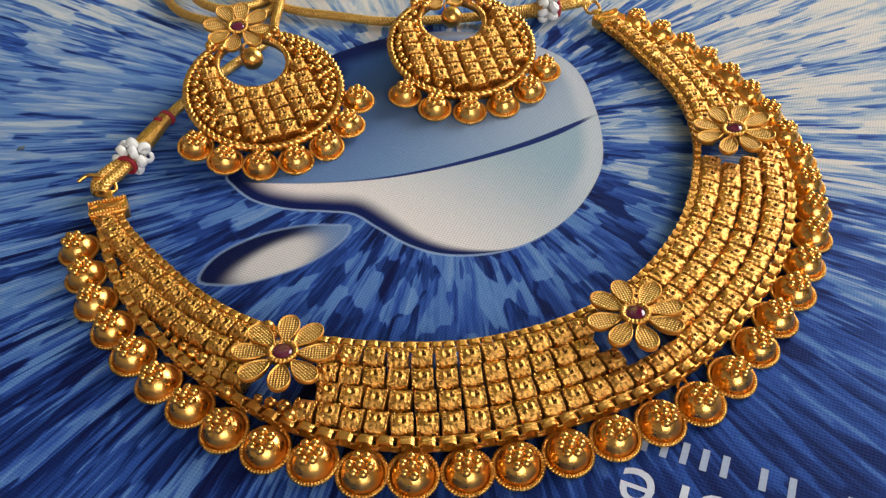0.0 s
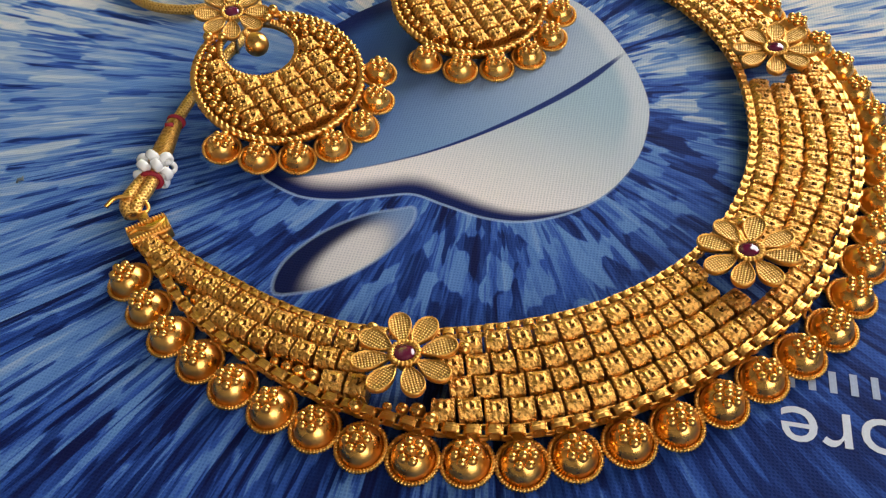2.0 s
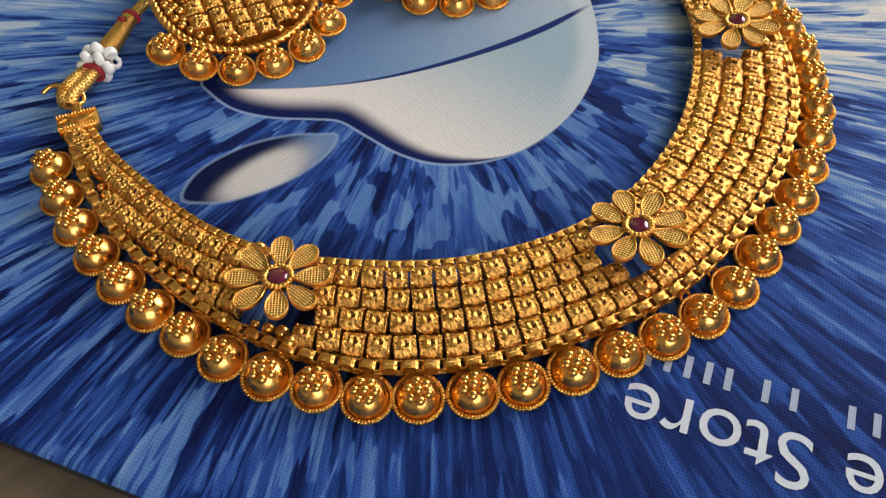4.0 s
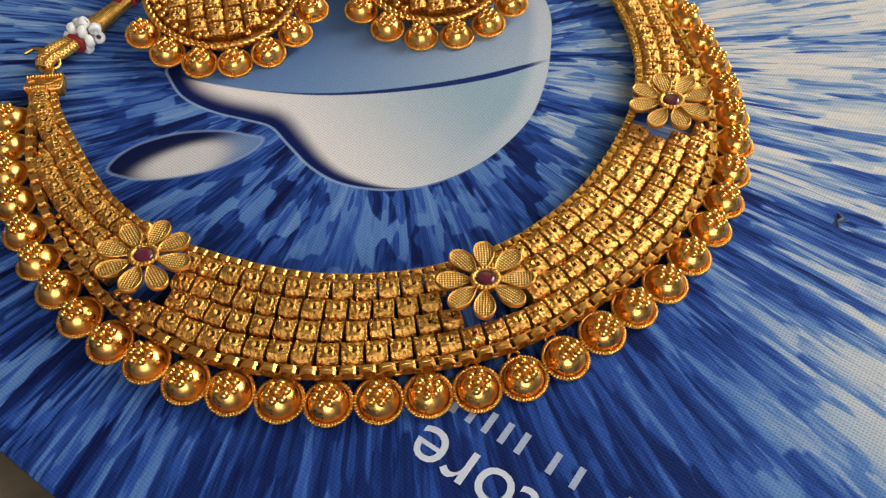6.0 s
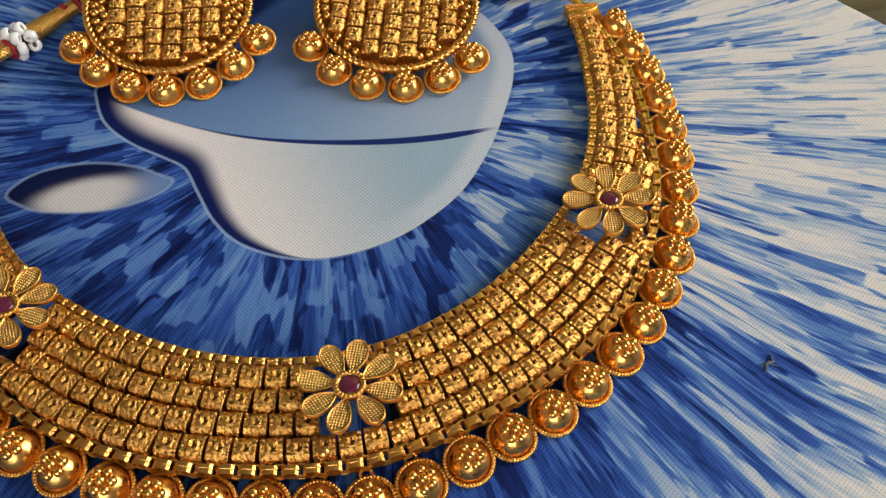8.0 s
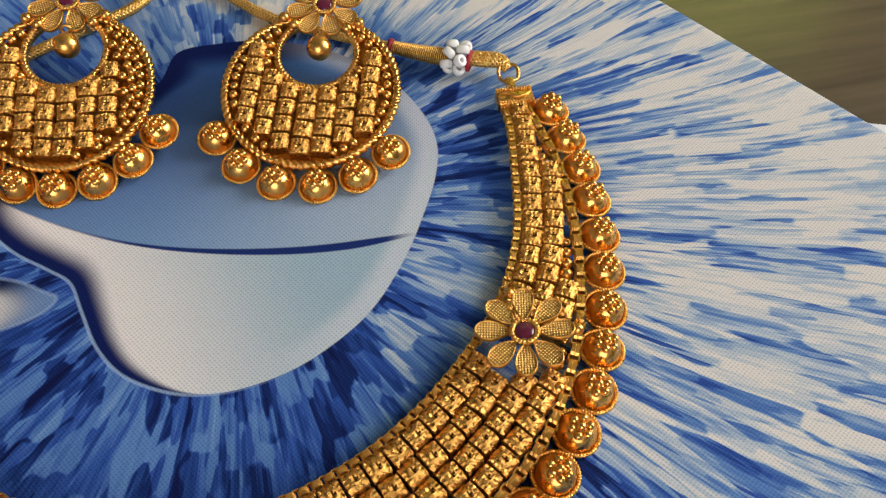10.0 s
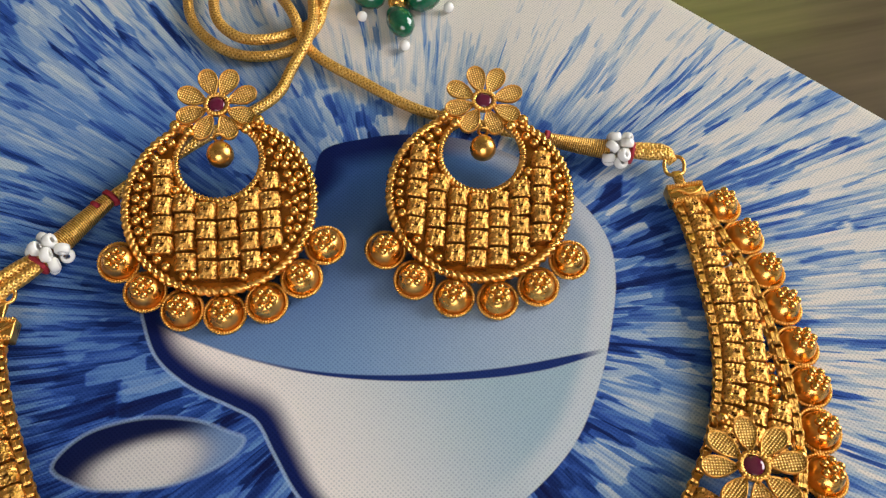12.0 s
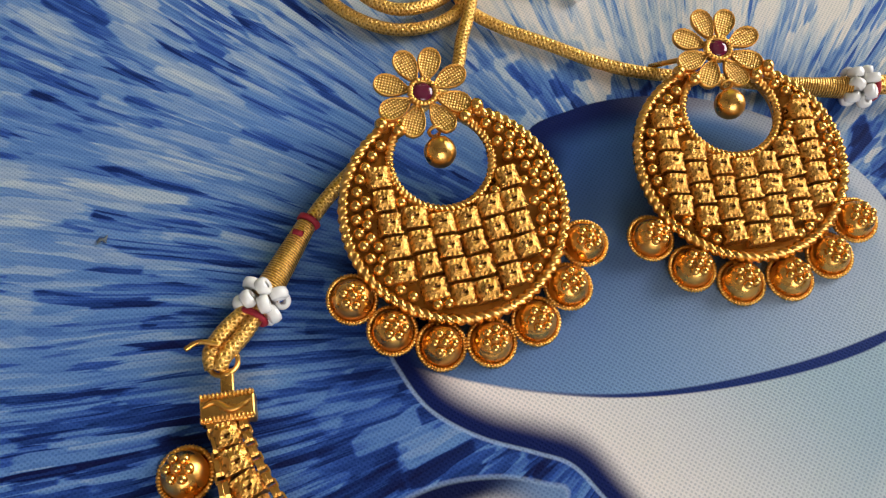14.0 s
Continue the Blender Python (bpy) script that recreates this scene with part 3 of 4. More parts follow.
    light += 0.05 * sstep(-X, 10, 60) * sstep(Y, 55, 80)
    gain = 1.2 - 0.55 * sstep(-Y, -12, 25) * sstep(60 - X, 0, 40) + 0.1 * sstep(east, 0.5, 0.8) * sstep(rad, 50, 75)
    cap = 0.55 + 0.53 * np.maximum(sstep(east, 0.45, 0.8), sstep(Y, 120, 165) * sstep(X, -70, -10))
    light -= 0.12 * sstep(-Y, -15, 45) * sstep(40 - X, 0, 60)
    light -= 0.09 * sstep(22 - Y, 0, 30) * sstep(X, -10, 30)
    light -= 0.04 * sstep(-X, 38, 60) * sstep(105 - Y, 0, 25)
    light += 0.09 * sstep(-Y, 18, 45) * sstep(X, 0, 30)
    light += 0.31 * sstep(-Y, 8, 36) * sstep(X, 14, 50)
    cap += 0.2 * sstep(-Y, 8, 36) * sstep(X, 14, 50)
    gain += 0.25 * sstep(rad, 60, 80) * sstep(Y, 30, 70)
    light += 0.05 * sstep(-X, 35, 65) + 0.05 * sstep(-X, 35, 65) * sstep(Y, 60, 95) + 0.1 * sstep(-X, 15, 50) * sstep(Y, 95, 120)
    gain += 0.3 * sstep(-X, 30, 60) * sstep(Y, 40, 80)
    light += 0.09 * (1 - sstep(rad, 40, 65))
    light += 0.11 * sstep(X, 55, 90) * sstep(40 - Y, 0, 40)
    light += 0.04 * sstep(X, 40, 80) * sstep(Y, 20, 80)
    for name, a in (("fruit_distance", fd), ("leaf_distance", ld), ("stroke_distance", sd), ("band", band), ("glow", glow), ("edge_line", edge_line),
                    ("stroke_width", stroke_width), ("stroke_on", stroke_on), ("leaf_shade", leaf_shade), ("leaf_tip", leaf_tip), ("lightness", light), ("stroke_cap", cap), ("stroke_gain", gain)):
        me.attributes.new(name, "FLOAT", "POINT").data.foreach_set("value", a.astype(np.float32).ravel())
    for name, a in (("lower_tone", lower), ("upper_tone", upper)):
        rgba = np.concatenate([a, np.ones(a.shape[:2] + (1,))], -1).astype(np.float32)
        me.attributes.new(name, "FLOAT_COLOR", "POINT").data.foreach_set("color", rgba.ravel())
    part("printed_top", me, None, pad, "knitted fabric printed with a fruit shape among blue brush strokes")
    bm = bmesh.new()
    lo, hi = [], []
    for k in range(240):
        f = k / 60
        side, w = int(f), f - int(f)
        cs = [(PAD_U[0], PAD_V[0]), (PAD_U[1], PAD_V[0]), (PAD_U[1], PAD_V[1]), (PAD_U[0], PAD_V[1])]
        a, b = cs[side], cs[(side + 1) % 4]
        p = on_pad(a[0] + (b[0] - a[0]) * w, a[1] + (b[1] - a[1]) * w)
        j = 0.12 * noise.noise((k * 0.9, 3.1, 0.0))
        lo.append(bm.verts.new((p[0] * S, p[1] * S, TABLE_Z)))
        hi.append(bm.verts.new(((p[0] * (1 + j * 0.004)) * S, p[1] * S, -0.52 * S)))
    for k in range(240):
        bm.faces.new((lo[k], lo[(k + 1) % 240], hi[(k + 1) % 240], hi[k]))
    bm.faces.new(lo[::-1])
    part("rubber_base", bm, RUBBER, pad, "black foam rubber edge", False)
    return pad


PAD = mouse_pad()


def words(text, size, u, v, label):
    """A printed word on the pad: the reading way runs against ALONG."""
    cu = bpy.data.curves.new("word", "FONT")
    cu.body, cu.size, cu.align_x, cu.align_y = text, size * S, "CENTER", "CENTER"
    cu.resolution_u = 4
    tmp = bpy.data.objects.new("tmp", cu)
    scene.collection.objects.link(tmp)
    me = bpy.data.meshes.new_from_object(tmp)
    bpy.data.objects.remove(tmp)
    me.materials.clear()
    me.materials.append(PRINT_WHITE)
    p = on_pad(u, v)
    turn = math.degrees(math.atan2(-ALONG[1], -ALONG[0]))
    return piece("printed_word", me, PAD, at_mm(p[0], p[1], 0.08, turn), label)


def printed_ring(u, v, width, height):
    p = on_pad(u, v)
    turn = math.degrees(math.atan2(-ALONG[1], -ALONG[0]))
    bm = bmesh.new()
    rim = [[bm.verts.new((math.cos(a) * (width / 2 - d) * S, math.sin(a) * (height / 2 - d) * S, 0)) for a in np.linspace(0, 2 * math.pi, 33)[:-1]] for d in (0.0, 1.1)]
    for k in range(32):
        l = (k + 1) % 32
        bm.faces.new((rim[0][k], rim[0][l], rim[1][l], rim[1][k]))
    piece("printed_ring", mesh_of("printed_ring", bm, PRINT_WHITE, False), PAD, at_mm(p[0], p[1], 0.08, turn), "pale printed oval ring")


def printed_bar(u, v, length, height):
    p = on_pad(u, v)
    turn = math.degrees(math.atan2(-ALONG[1], -ALONG[0]))
    me = mesh_of("printed_bar", box_bm(-length / 2, length / 2, -height / 2, height / 2, 0.0, 0.03, 0.0), PRINT_PALE, False)
    piece("printed_bar", me, PAD, at_mm(p[0], p[1], 0.06, turn), "pale bar of printed ink")


STORE = words("Store", 11.7, 17.4, -26.2, "pale printed word on the blue fabric")
words("e", 11.7, 36.6, -26.2, "pale printed letter on the blue fabric")
for k in range(1, 5):
    printed_ring(37.2 + 6.2 * k, -26.0, 5.4, 6.4)
for u in (6.5, 9.3, 12.1, 14.9, 17.7, 22.9, 26.7, 34.3, 37.6, 40.9, 47.0):
    printed_bar(u, -17.7, 1.0, 3.6)


def lint(x, y, turn, size):
    bm = sweep([(-0.9 * size, 0, 0.15), (-0.2 * size, 0.35 * size, 0.3), (0.5 * size, -0.1 * size, 0.2), (1.1 * size, 0.5 * size, 0.2)], lambda f: 0.12 + 0.22 * math.sin(math.pi * f), 6)
    for k in range(2):
        more = sweep([(0, 0.2 * size, 0.2), (0.4 * size, (-0.8 + k) * size, 0.25)], 0.1, 5)
        tmp = bpy.data.meshes.new("tmp")
        more.to_mesh(tmp)
        more.free()
        bm.from_mesh(tmp)
        bpy.data.meshes.remove(tmp)
    ob = new("lint", mesh_of("lint", bm, LINT))
    ob.matrix_world = at_mm(x, y, 0, turn)
    tagged(ob, "tiny dark fleck of lint lying on the mouse pad", "lint")


lint(63.2, -8.0, 40, 1.6)
lint(-69.0, 109.1, 10, 0.9)

paper_corner = [on_pad(u, v) for u, v in ((22, 137.6), (84, 138.0), (84, 150), (27, 141.5))]
bm = bmesh.new()
low = [bm.verts.new((p[0] * S, p[1] * S, TABLE_Z)) for p in paper_corner]
high = [bm.verts.new((p[0] * S, p[1] * S, TABLE_Z + 0.0022)) for p in paper_corner]
bm.faces.new(low[::-1])
bm.faces.new(high)
for k in range(4):
    bm.faces.new((low[k], low[(k + 1) % 4], high[(k + 1) % 4], high[k]))
tagged(new("paper_sheet", mesh_of("paper_sheet", bm, PAPER, False)), "white folded paper lying beside the mouse pad", "paper")

# ---- shared pieces of the jewellery ----
def bead_mesh(seed, length=3.3, width=3.62, height=3.8):
    """A square barrel bead along x: toothed collars at both ends, a low pyramid with a stamped hole on each side."""
    rnd = random.Random(seed)
    bm = bmesh.new()
    xs = [-1.0, -0.97, -0.86, -0.72, -0.56, -0.3, 0.0, 0.2, 0.4, 0.56, 0.72, 0.86, 0.97, 1.0]
    seg = 32
    rings = []
    for u in xs:
        a = abs(u)
        collar = a > 0.65
        ring = []
        for k in range(seg):
            f = 2 * math.pi * (k + 0.5) / seg
            c, s = math.cos(f), math.sin(f)
            q = (abs(c) ** 5.0 + abs(s) ** 5.0) ** (-1 / 5.0)
            v = ((k + 0.5 + 4) % 8 - 4) / 4
            if collar:
                h = 0.66 if a > 0.99 else 0.9 if a > 0.95 else (1.0, 0.89)[k % 2] if a > 0.8 else (0.97, 0.9)[k % 2]
            else:
                h = 0.905 + 0.25 * max(0.0, 1 - max(a / 0.66, abs(v) / 0.85))
            h += rnd.uniform(-0.024, 0.024)
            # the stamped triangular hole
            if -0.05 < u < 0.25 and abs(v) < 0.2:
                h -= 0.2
            ring.append(bm.verts.new((u * length / 2 * S, c * q * h * width / 2 * S, s * q * h * height / 2 * S)))
        rings.append(ring)
    for i, (a, b) in enumerate(zip(rings, rings[1:])):
        for k in range(seg):
            l = (k + 1) % seg
            f = bm.faces.new((a[k], a[l], b[l], b[k]))
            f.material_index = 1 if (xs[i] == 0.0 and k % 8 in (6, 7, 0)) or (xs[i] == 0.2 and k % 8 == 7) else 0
    bm.faces.new(rings[0][::-1])
    bm.faces.new(rings[-1])
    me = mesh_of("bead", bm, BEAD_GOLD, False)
    me.materials.append(HOLE_SHADE)
    return me


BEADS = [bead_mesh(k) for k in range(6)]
BALL = mesh_of("small_ball", ball_bm(1.05, 8, 12), GOLD)
TINY = mesh_of("tiny_ball", ball_bm(0.86, 8, 11), GOLD)
GRANULE = mesh_of("granule", ball_bm(0.76, 8, 12), GOLD)
CUP = mesh_of("pendant", lathe([(0, 3.3), (0.7, 3.24), (1.4, 3.0), (2.0, 2.6), (2.55, 2.0), (2.95, 1.25), (3.15, 0.5), (3.2, -0.05), (3.5, -0.25), (3.6, -0.55), (0, -0.6)], 32), GOLD)


def beaded_ring(radius, wire, beads, swell=0.2):
    """A ring of wire drawn into a row of fine beads."""
    n = beads * 4
    path = [(radius * math.cos(a), radius * math.sin(a), 0) for a in np.linspace(0, 2 * math.pi, n + 1)[:-1]]
    return sweep(path, lambda f: wire * (1 + swell * math.cos(2 * math.pi * beads * f * (n - 1) / n)), 6, closed=True)


MILLED = mesh_of("rim", beaded_ring(3.68, 0.36, 46, 0.24), CHAIN_GOLD)
LOOP = mesh_of("loop", sweep([(0.85 * math.cos(a), 0.85 * math.sin(a), 0) for a in np.linspace(0, 2 * math.pi, 15)[:-1]], 0.28, 6, closed=True), CHAIN_GOLD)


def pendant(parent, m, size=1.0, spin=0.0):
    """A domed drop with a milled rim and seven granules on its crown."""
    ob = piece("pendant", CUP, parent, m @ Matrix.Scale(size, 4))
    piece("rim", MILLED, ob, Matrix())
    spots = [(0.0, 0.0)] + [(1.5, spin + 2 * math.pi * k / 6) for k in range(6)]
    for r, a in spots:
        piece("granule", GRANULE, ob, at_mm(r * math.cos(a), r * math.sin(a), 3.5 if r == 0 else 3.05))
    return ob


def link_mesh():
    """A square box-chain link: a flat band ring with a fine groove round it."""
    bm = bmesh.new()
    prof = []
    for k in range(16):
        f = 2 * math.pi * (k + 0.5) / 16
        c, s = math.cos(f), math.sin(f)
        q = (abs(c) ** 3.4 + abs(s) ** 3.4) ** (-1 / 3.4)
        prof.append((c * q, s * q))
    loops = []
    for sx, w in ((1.0, -1), (1.0, -0.12), (0.94, 0.0), (1.0, 0.12), (1.0, 1), (0.7, 1), (0.7, -1)):
        loops.append([bm.verts.new((x * 1.08 * sx * S, w * 0.64 * S, y * 1.08 * sx * S)) for x, y in prof])
    for i in range(7):
        a, b = loops[i], loops[(i + 1) % 7]
        for k in range(16):
            l = (k + 1) % 16
            bm.faces.new((a[k], a[l], b[l], b[k]))
    bmesh.ops.bevel(bm, geom=[e for e in bm.edges if e.calc_face_angle(0) > 1.2], offset=0.12 * S, segments=1, affect="EDGES")
    return mesh_of("chain_link", bm, CHAIN_GOLD, False)


LINK = link_mesh()


def petal_mesh(length, width, inner, floor):
    """A teardrop petal dish along x, with a milled wire rim round a woven floor."""
    out = []
    n = 52
    for k in range(n):
        f = 2 * math.pi * k / n
        x = inner + (length - inner) * (0.5 - 0.5 * math.cos(f))
        t = (x - inner) / (length - inner)
        y = width * 0.5 * math.copysign(1, math.sin(f)) * (math.sqrt(max(0.0, 1 - ((t - 0.64) / 0.36) ** 2)) if t > 0.64 else math.sin(math.pi / 2 * (t / 0.64)) ** 0.9)
        out.append((x, y))
    cx, cy = inner + (length - inner) * 0.62, 0.0
    bm = bmesh.new()
    rings = []
    for scale, z, mill in ((0.0, 0.34, 0), (0.5, 0.34, 0), (0.9, 0.22, 0), (0.91, 0.34, 1), (0.96, 0.44, 1), (1.02, 0.3, 1), (1.03, -0.1, 0), (0.96, -0.45, 0), (0.0, -0.5, 0)):
        if scale == 0:
            rings.append([bm.verts.new((cx * S, cy * S, z * S))])
        else:
            rings.append([bm.verts.new(((cx + (x - cx) * scale) * S, (cy + (y - cy) * scale) * S, (z + (0.16 if mill and k % 2 else 0.0)) * S)) for k, (x, y) in enumerate(out)])
    for i, (a, b) in enumerate(zip(rings, rings[1:])):
        for k in range(n):
            l = (k + 1) % n
            f = bm.faces.new((a[0], b[k], b[l]) if len(a) == 1 else (a[k], b[0], a[l]) if len(b) == 1 else (a[k], b[k], b[l], a[l]))
            f.material_index = 0 if i < 2 else 1
    me = mesh_of("petal", bm, floor)
    me.materials.append(CHAIN_GOLD)
    return me


def flower(parent, m, size, petals, turn, fat=0.435):
    """A flower: bezel with its stone, and petals round it. m: its middle."""
    k = size / 8.4
    bez = mesh_of("flower", lathe([(0, -0.3), (1.8 * k, -0.3), (2.35 * k, -0.3), (2.4 * k, 0.5), (2.25 * k, 0.95), (1.95 * k, 1.05), (1.75 * k, 0.85), (1.7 * k, 0.2), (0, 0.2)], 40, 0.07, 3), GOLD)
    ob = piece("flower", bez, parent, m)
    stone = mesh_of("stone", lathe([(1.8 * k, 0.25), (1.76 * k, 0.7), (1.5 * k, 0.98), (0.9 * k, 1.1), (0, 1.13)], 20), RUBY)
    piece("bezel_rim", mesh_of("bezel_rim", beaded_ring(2.2 * k, 0.4, 22, 0.25), CHAIN_GOLD), ob, at_mm(0, 0, 0.75))
    piece("stone", stone, ob, Matrix(), "polished dark ruby red stone")
    leaf = petal_mesh(size, size * fat, 2.1 * k, PETAL_GOLD)
    for i in range(petals):
        piece("petal", leaf, ob, at_mm(0, 0, 0.0, turn + 360 * i / petals + 2.5 * math.sin(i * 2.3), 3 * math.sin(i * 1.7), -4 + 4 * math.sin(i * 3.1)))
    pin = mesh_of("flower_seat", lathe([(0, -0.3), (1.6 * k, -0.4), (1.5 * k, -1.6), (0, -1.6)], 14), CHAIN_GOLD)
    piece("flower_seat", pin, ob, Matrix())
    return ob


# ---- the necklace ----
def mirrored(half, dx=-0.6, dy=0.0):
    return [(dx - x, y + dy) for x, y in half[:0:-1]] + [(dx + x, y + dy) for x, y in half]


INNER = mirrored([(0, 6.7), (7, 7.2), (14.5, 9.0), (22.8, 12.3), (30.4, 16.9), (37.8, 22.8), (44.4, 29.4), (49.8, 37.4), (53.6, 46.6), (56.2, 57.5), (58.0, 67), (58.3, 72.5)])
OUTER = mirrored([(0, -9.9), (8, -9.2), (16.5, -7.4), (25, -4.9), (32.5, -1.6), (39.5, 2.6), (46.2, 8.0), (51.3, 14.0), (55.6, 21.2), (59.0, 29), (61.9, 39), (63.5, 49), (64, 58), (62.9, 68), (62.0, 73)], -0.6, -0.4)
INNER = [(-58.4, 75.6)] + INNER
OUTER = [(-62.6, 75.2)] + OUTER
DROPS = mirrored([(0, -16.3), (8, -15.3), (15.3, -13.3), (22.6, -11.2), (30, -8.5), (36.9, -5.1), (43.1, -1.0), (48.6, 3.6), (53.3, 9.0), (57.2, 14.4), (60.8, 20.8), (63.3, 26.8), (65.4, 33.4), (67.0, 41.0), (68.0, 48.8), (68.4, 56), (68.0, 63), (67.0, 70.0)], -0.6, 0.9)


def along_curve(points, step):
    """Evenly spaced stations on a plan curve: place and direction in degrees."""
    p, length = spline(points, step)
    t = np.gradient(p, axis=0)
    return p, np.degrees(np.arctan2(t[:, 1], t[:, 0])), length


def necklace():
    nk = thing("necklace", "gold plated temple choker with flowers, beaded rows and domed drops", "necklace")
    rnd = random.Random(5)
    # two box chains
    for curve, z, size in ((INNER, 2.4, 0.8), (OUTER, 2.3, 1.0)):
        p, turn, _ = along_curve(curve, (1.48 if curve is OUTER else 1.25) * size)
        for i, (q, a) in enumerate(zip(p, turn)):
            m = at_mm(q[0], q[1], z + rnd.uniform(-0.08, 0.08), a + rnd.uniform(-3, 3)) @ pose(0, 0, 0, 90 if i % 2 else 0)
            piece("chain_link", LINK, nk, m @ Matrix.Scale(size, 4) @ Matrix.Diagonal((0.8, 0.96, 0.9, 1) if i % 2 else (1.18 if curve is OUTER else 1.0, 1, 1.03, 1)))
    # the rows of square beads, counted from the inner chain
    ip, it, ilen = along_curve(INNER, 0.25)
    op, _, _ = along_curve(OUTER, 0.25)
    normal = np.stack([np.sin(np.radians(it)), -np.cos(np.radians(it))], 1)
    gap = np.array([np.min(np.hypot(*(op - q).T)) for q in ip])
    blooms = [(-48.9, 24.2), (-0.6, -0.2), (47.2, 23.7)]
    spread = np.clip((gap - 5.5) / 3, 3.6, 3.95)
    for row in range(4):
        off = 2.55 + spread * row
        line = ip + normal * off[:, None]
        room = gap - off
        s = np.concatenate([[0], np.cumsum(np.hypot(*np.diff(line, axis=0).T))])
        middle = s[np.argmin(np.abs(line[:, 0]))]
        pitch = 3.66
        for side in (-1, 1):
            k = 0 if side == 1 else 1
            at = middle + (row % 2) * 1.8 + side * k * pitch
            while 1.0 < at < s[-1] - 1.0:
                x, y = (np.interp(at, s, line[:, j]) for j in (0, 1))
                a = np.interp(at, s, it)
                free = np.interp(at, s, room)
                clear = min(math.hypot(x - bx, y - by) for bx, by in blooms)
                if free > (1.0 if row == 0 else 1.8):
                    if clear > 5.6:
                        m = at_mm(x, y, 2.05 + rnd.uniform(-0.1, 0.15), a + rnd.uniform(-4, 4)) @ pose(0, 0, 0, rnd.choice((0, 90, 180, 270)) + rnd.uniform(-7, 7))
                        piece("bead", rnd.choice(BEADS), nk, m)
                    at += side * pitch
                else:
                    # a row that runs out: a line of small balls fills the narrowing strip beside the chain
                    width = np.interp(at, s, gap)
                    here = np.interp(at, s, off)
                    lo, hi = here - 1.95, width - 0.8
                    if row == 0 or lo + 1.75 > width or clear < 6.0:
                        at += side * 1.0
                        continue
                    if hi - lo > 1.3:
                        back = here - (lo + hi) / 2
                        nx, ny = math.sin(radians(a)), -math.cos(radians(a))
                        piece("small_ball", BALL, nk, at_mm(x - nx * back, y - ny * back, 1.9) @ Matrix.Scale(min(1.3, max(0.6, (hi - lo) / 2.1)), 4))
                    at += side * 2.2
    # gold balls that pin the flowers, and the flowers
    for (bx, by), turn in zip(blooms, (-60.0, 0.0, 54.0)):
        for dx, dy in ((-5.2, -7.6), (5.6, -7.2), (-7.0, 5.4), (7.2, 5.0)):
            c, s_ = math.cos(radians(turn)), math.sin(radians(turn))
            piece("small_ball", BALL, nk, at_mm(bx + c * dx - s_ * dy, by + s_ * dx + c * dy, 3.2))
        flower(nk, at_mm(bx, by, 6.0, turn, -6), 7.7, 8, {-60.0: 27.0, 0.0: 22.5, 54.0: 22.0}[turn])
    # the drops
    p, turn, _ = along_curve(DROPS, 0.2)
    stations = np.linspace(0, len(p) - 1, 35)
    for i, st in enumerate(stations):
        q, a = p[int(round(st))], turn[int(round(st))]
        m = at_mm(q[0] + rnd.uniform(-0.15, 0.15), q[1] + rnd.uniform(-0.15, 0.15), 0.75, a, 4 + rnd.uniform(-3, 3), rnd.uniform(-4, 4))
        pendant(nk, m, 0.95, rnd.uniform(0, 1))
        up = Vector((-math.sin(radians(a)), math.cos(radians(a))))
        piece("loop", LOOP, nk, at_mm(q[0] + up.x * 4.0, q[1] + up.y * 4.0, 0.9, a, 55))
    # end clamps with ring and hook
    for side in (-1, 1):
        x, y, turn = (-60.0, 76.2, -15.0) if side < 0 else (60.2, 73.8, -4.0)
        bm = box_bm(-3.5, 3.5, -1.95, 1.95, -1.3, 1.15, 0.35)
        part("clamp", bm, GOLD, nk).matrix_local = at_mm(x, y, 2.6, turn)
        for dy in (-1.55, 1.55):
            rib = sweep([(-3.4 + 0.1 * k, dy, 0) for k in range(69)], lambda f: 0.34 + 0.14 * math.sin(f * 82), 8)
            part("clamp_rib", rib, CHAIN_GOLD, nk).matrix_local = at_mm(x, y, 3.8, turn)
        zig = sweep(spline([(-3.1, 0.2, 0), (-1.5, 0.7, 0), (0.3, -0.5, 0), (1.7, -0.3, 0), (3.1, 0.6, 0)], 0.2)[0], lambda f: 0.15 + 0.3 * math.sin(math.pi * f), 8)
        part("clamp_engraving", zig, CHAIN_GOLD, nk).matrix_local = at_mm(x, y, 3.8, turn)
        tab = box_bm(-0.9, 0.9, -0.2, 3.4, -0.5, 0.5, 0.3)
        part("tab", tab, GOLD, nk).matrix_local = at_mm(x, y, 2.6, turn) @ at_mm(0, 2.0, 0)
        ring = sweep([(2.0 * math.cos(a), 2.1 * math.sin(a), 0.35 * math.sin(3 * a)) for a in np.linspace(0, 2 * math.pi, 25)[:-1]], 0.36, 8, closed=True)
        part("ring", ring, GOLD, nk).matrix_local = at_mm(x + (1.3 if side < 0 else 0.6), y + 6.6, 2.9, 0, 10)
    # cords: thick wrapped ends, white bead knots, red thread, and the tie itself
    def wrapped(points, r0, r1):
        p, _ = spline(points, 0.25)
        return sweep(p, lambda f: r0 + (r1 - r0) * f + 0.03 * math.sin(f * 190), 14)
    for side in (-1, 1):
        fold = [(-59.9 + 0.35 * side, 82.0 - 0.2 * side, 2.6), (-58.9 + 0.7 * side, 83.8 - 0.7 * side, 3.3), (-56.0 + 0.75 * side, 85.9 - 0.95 * side, 3.1), (-52.0 + 0.4 * side, 88.4 - 0.4 * side, 2.9)]
        part("folded_cord", wrapped(fold, 1.1, 1.2), CORD_GOLD, nk, "folded braided gold thread")
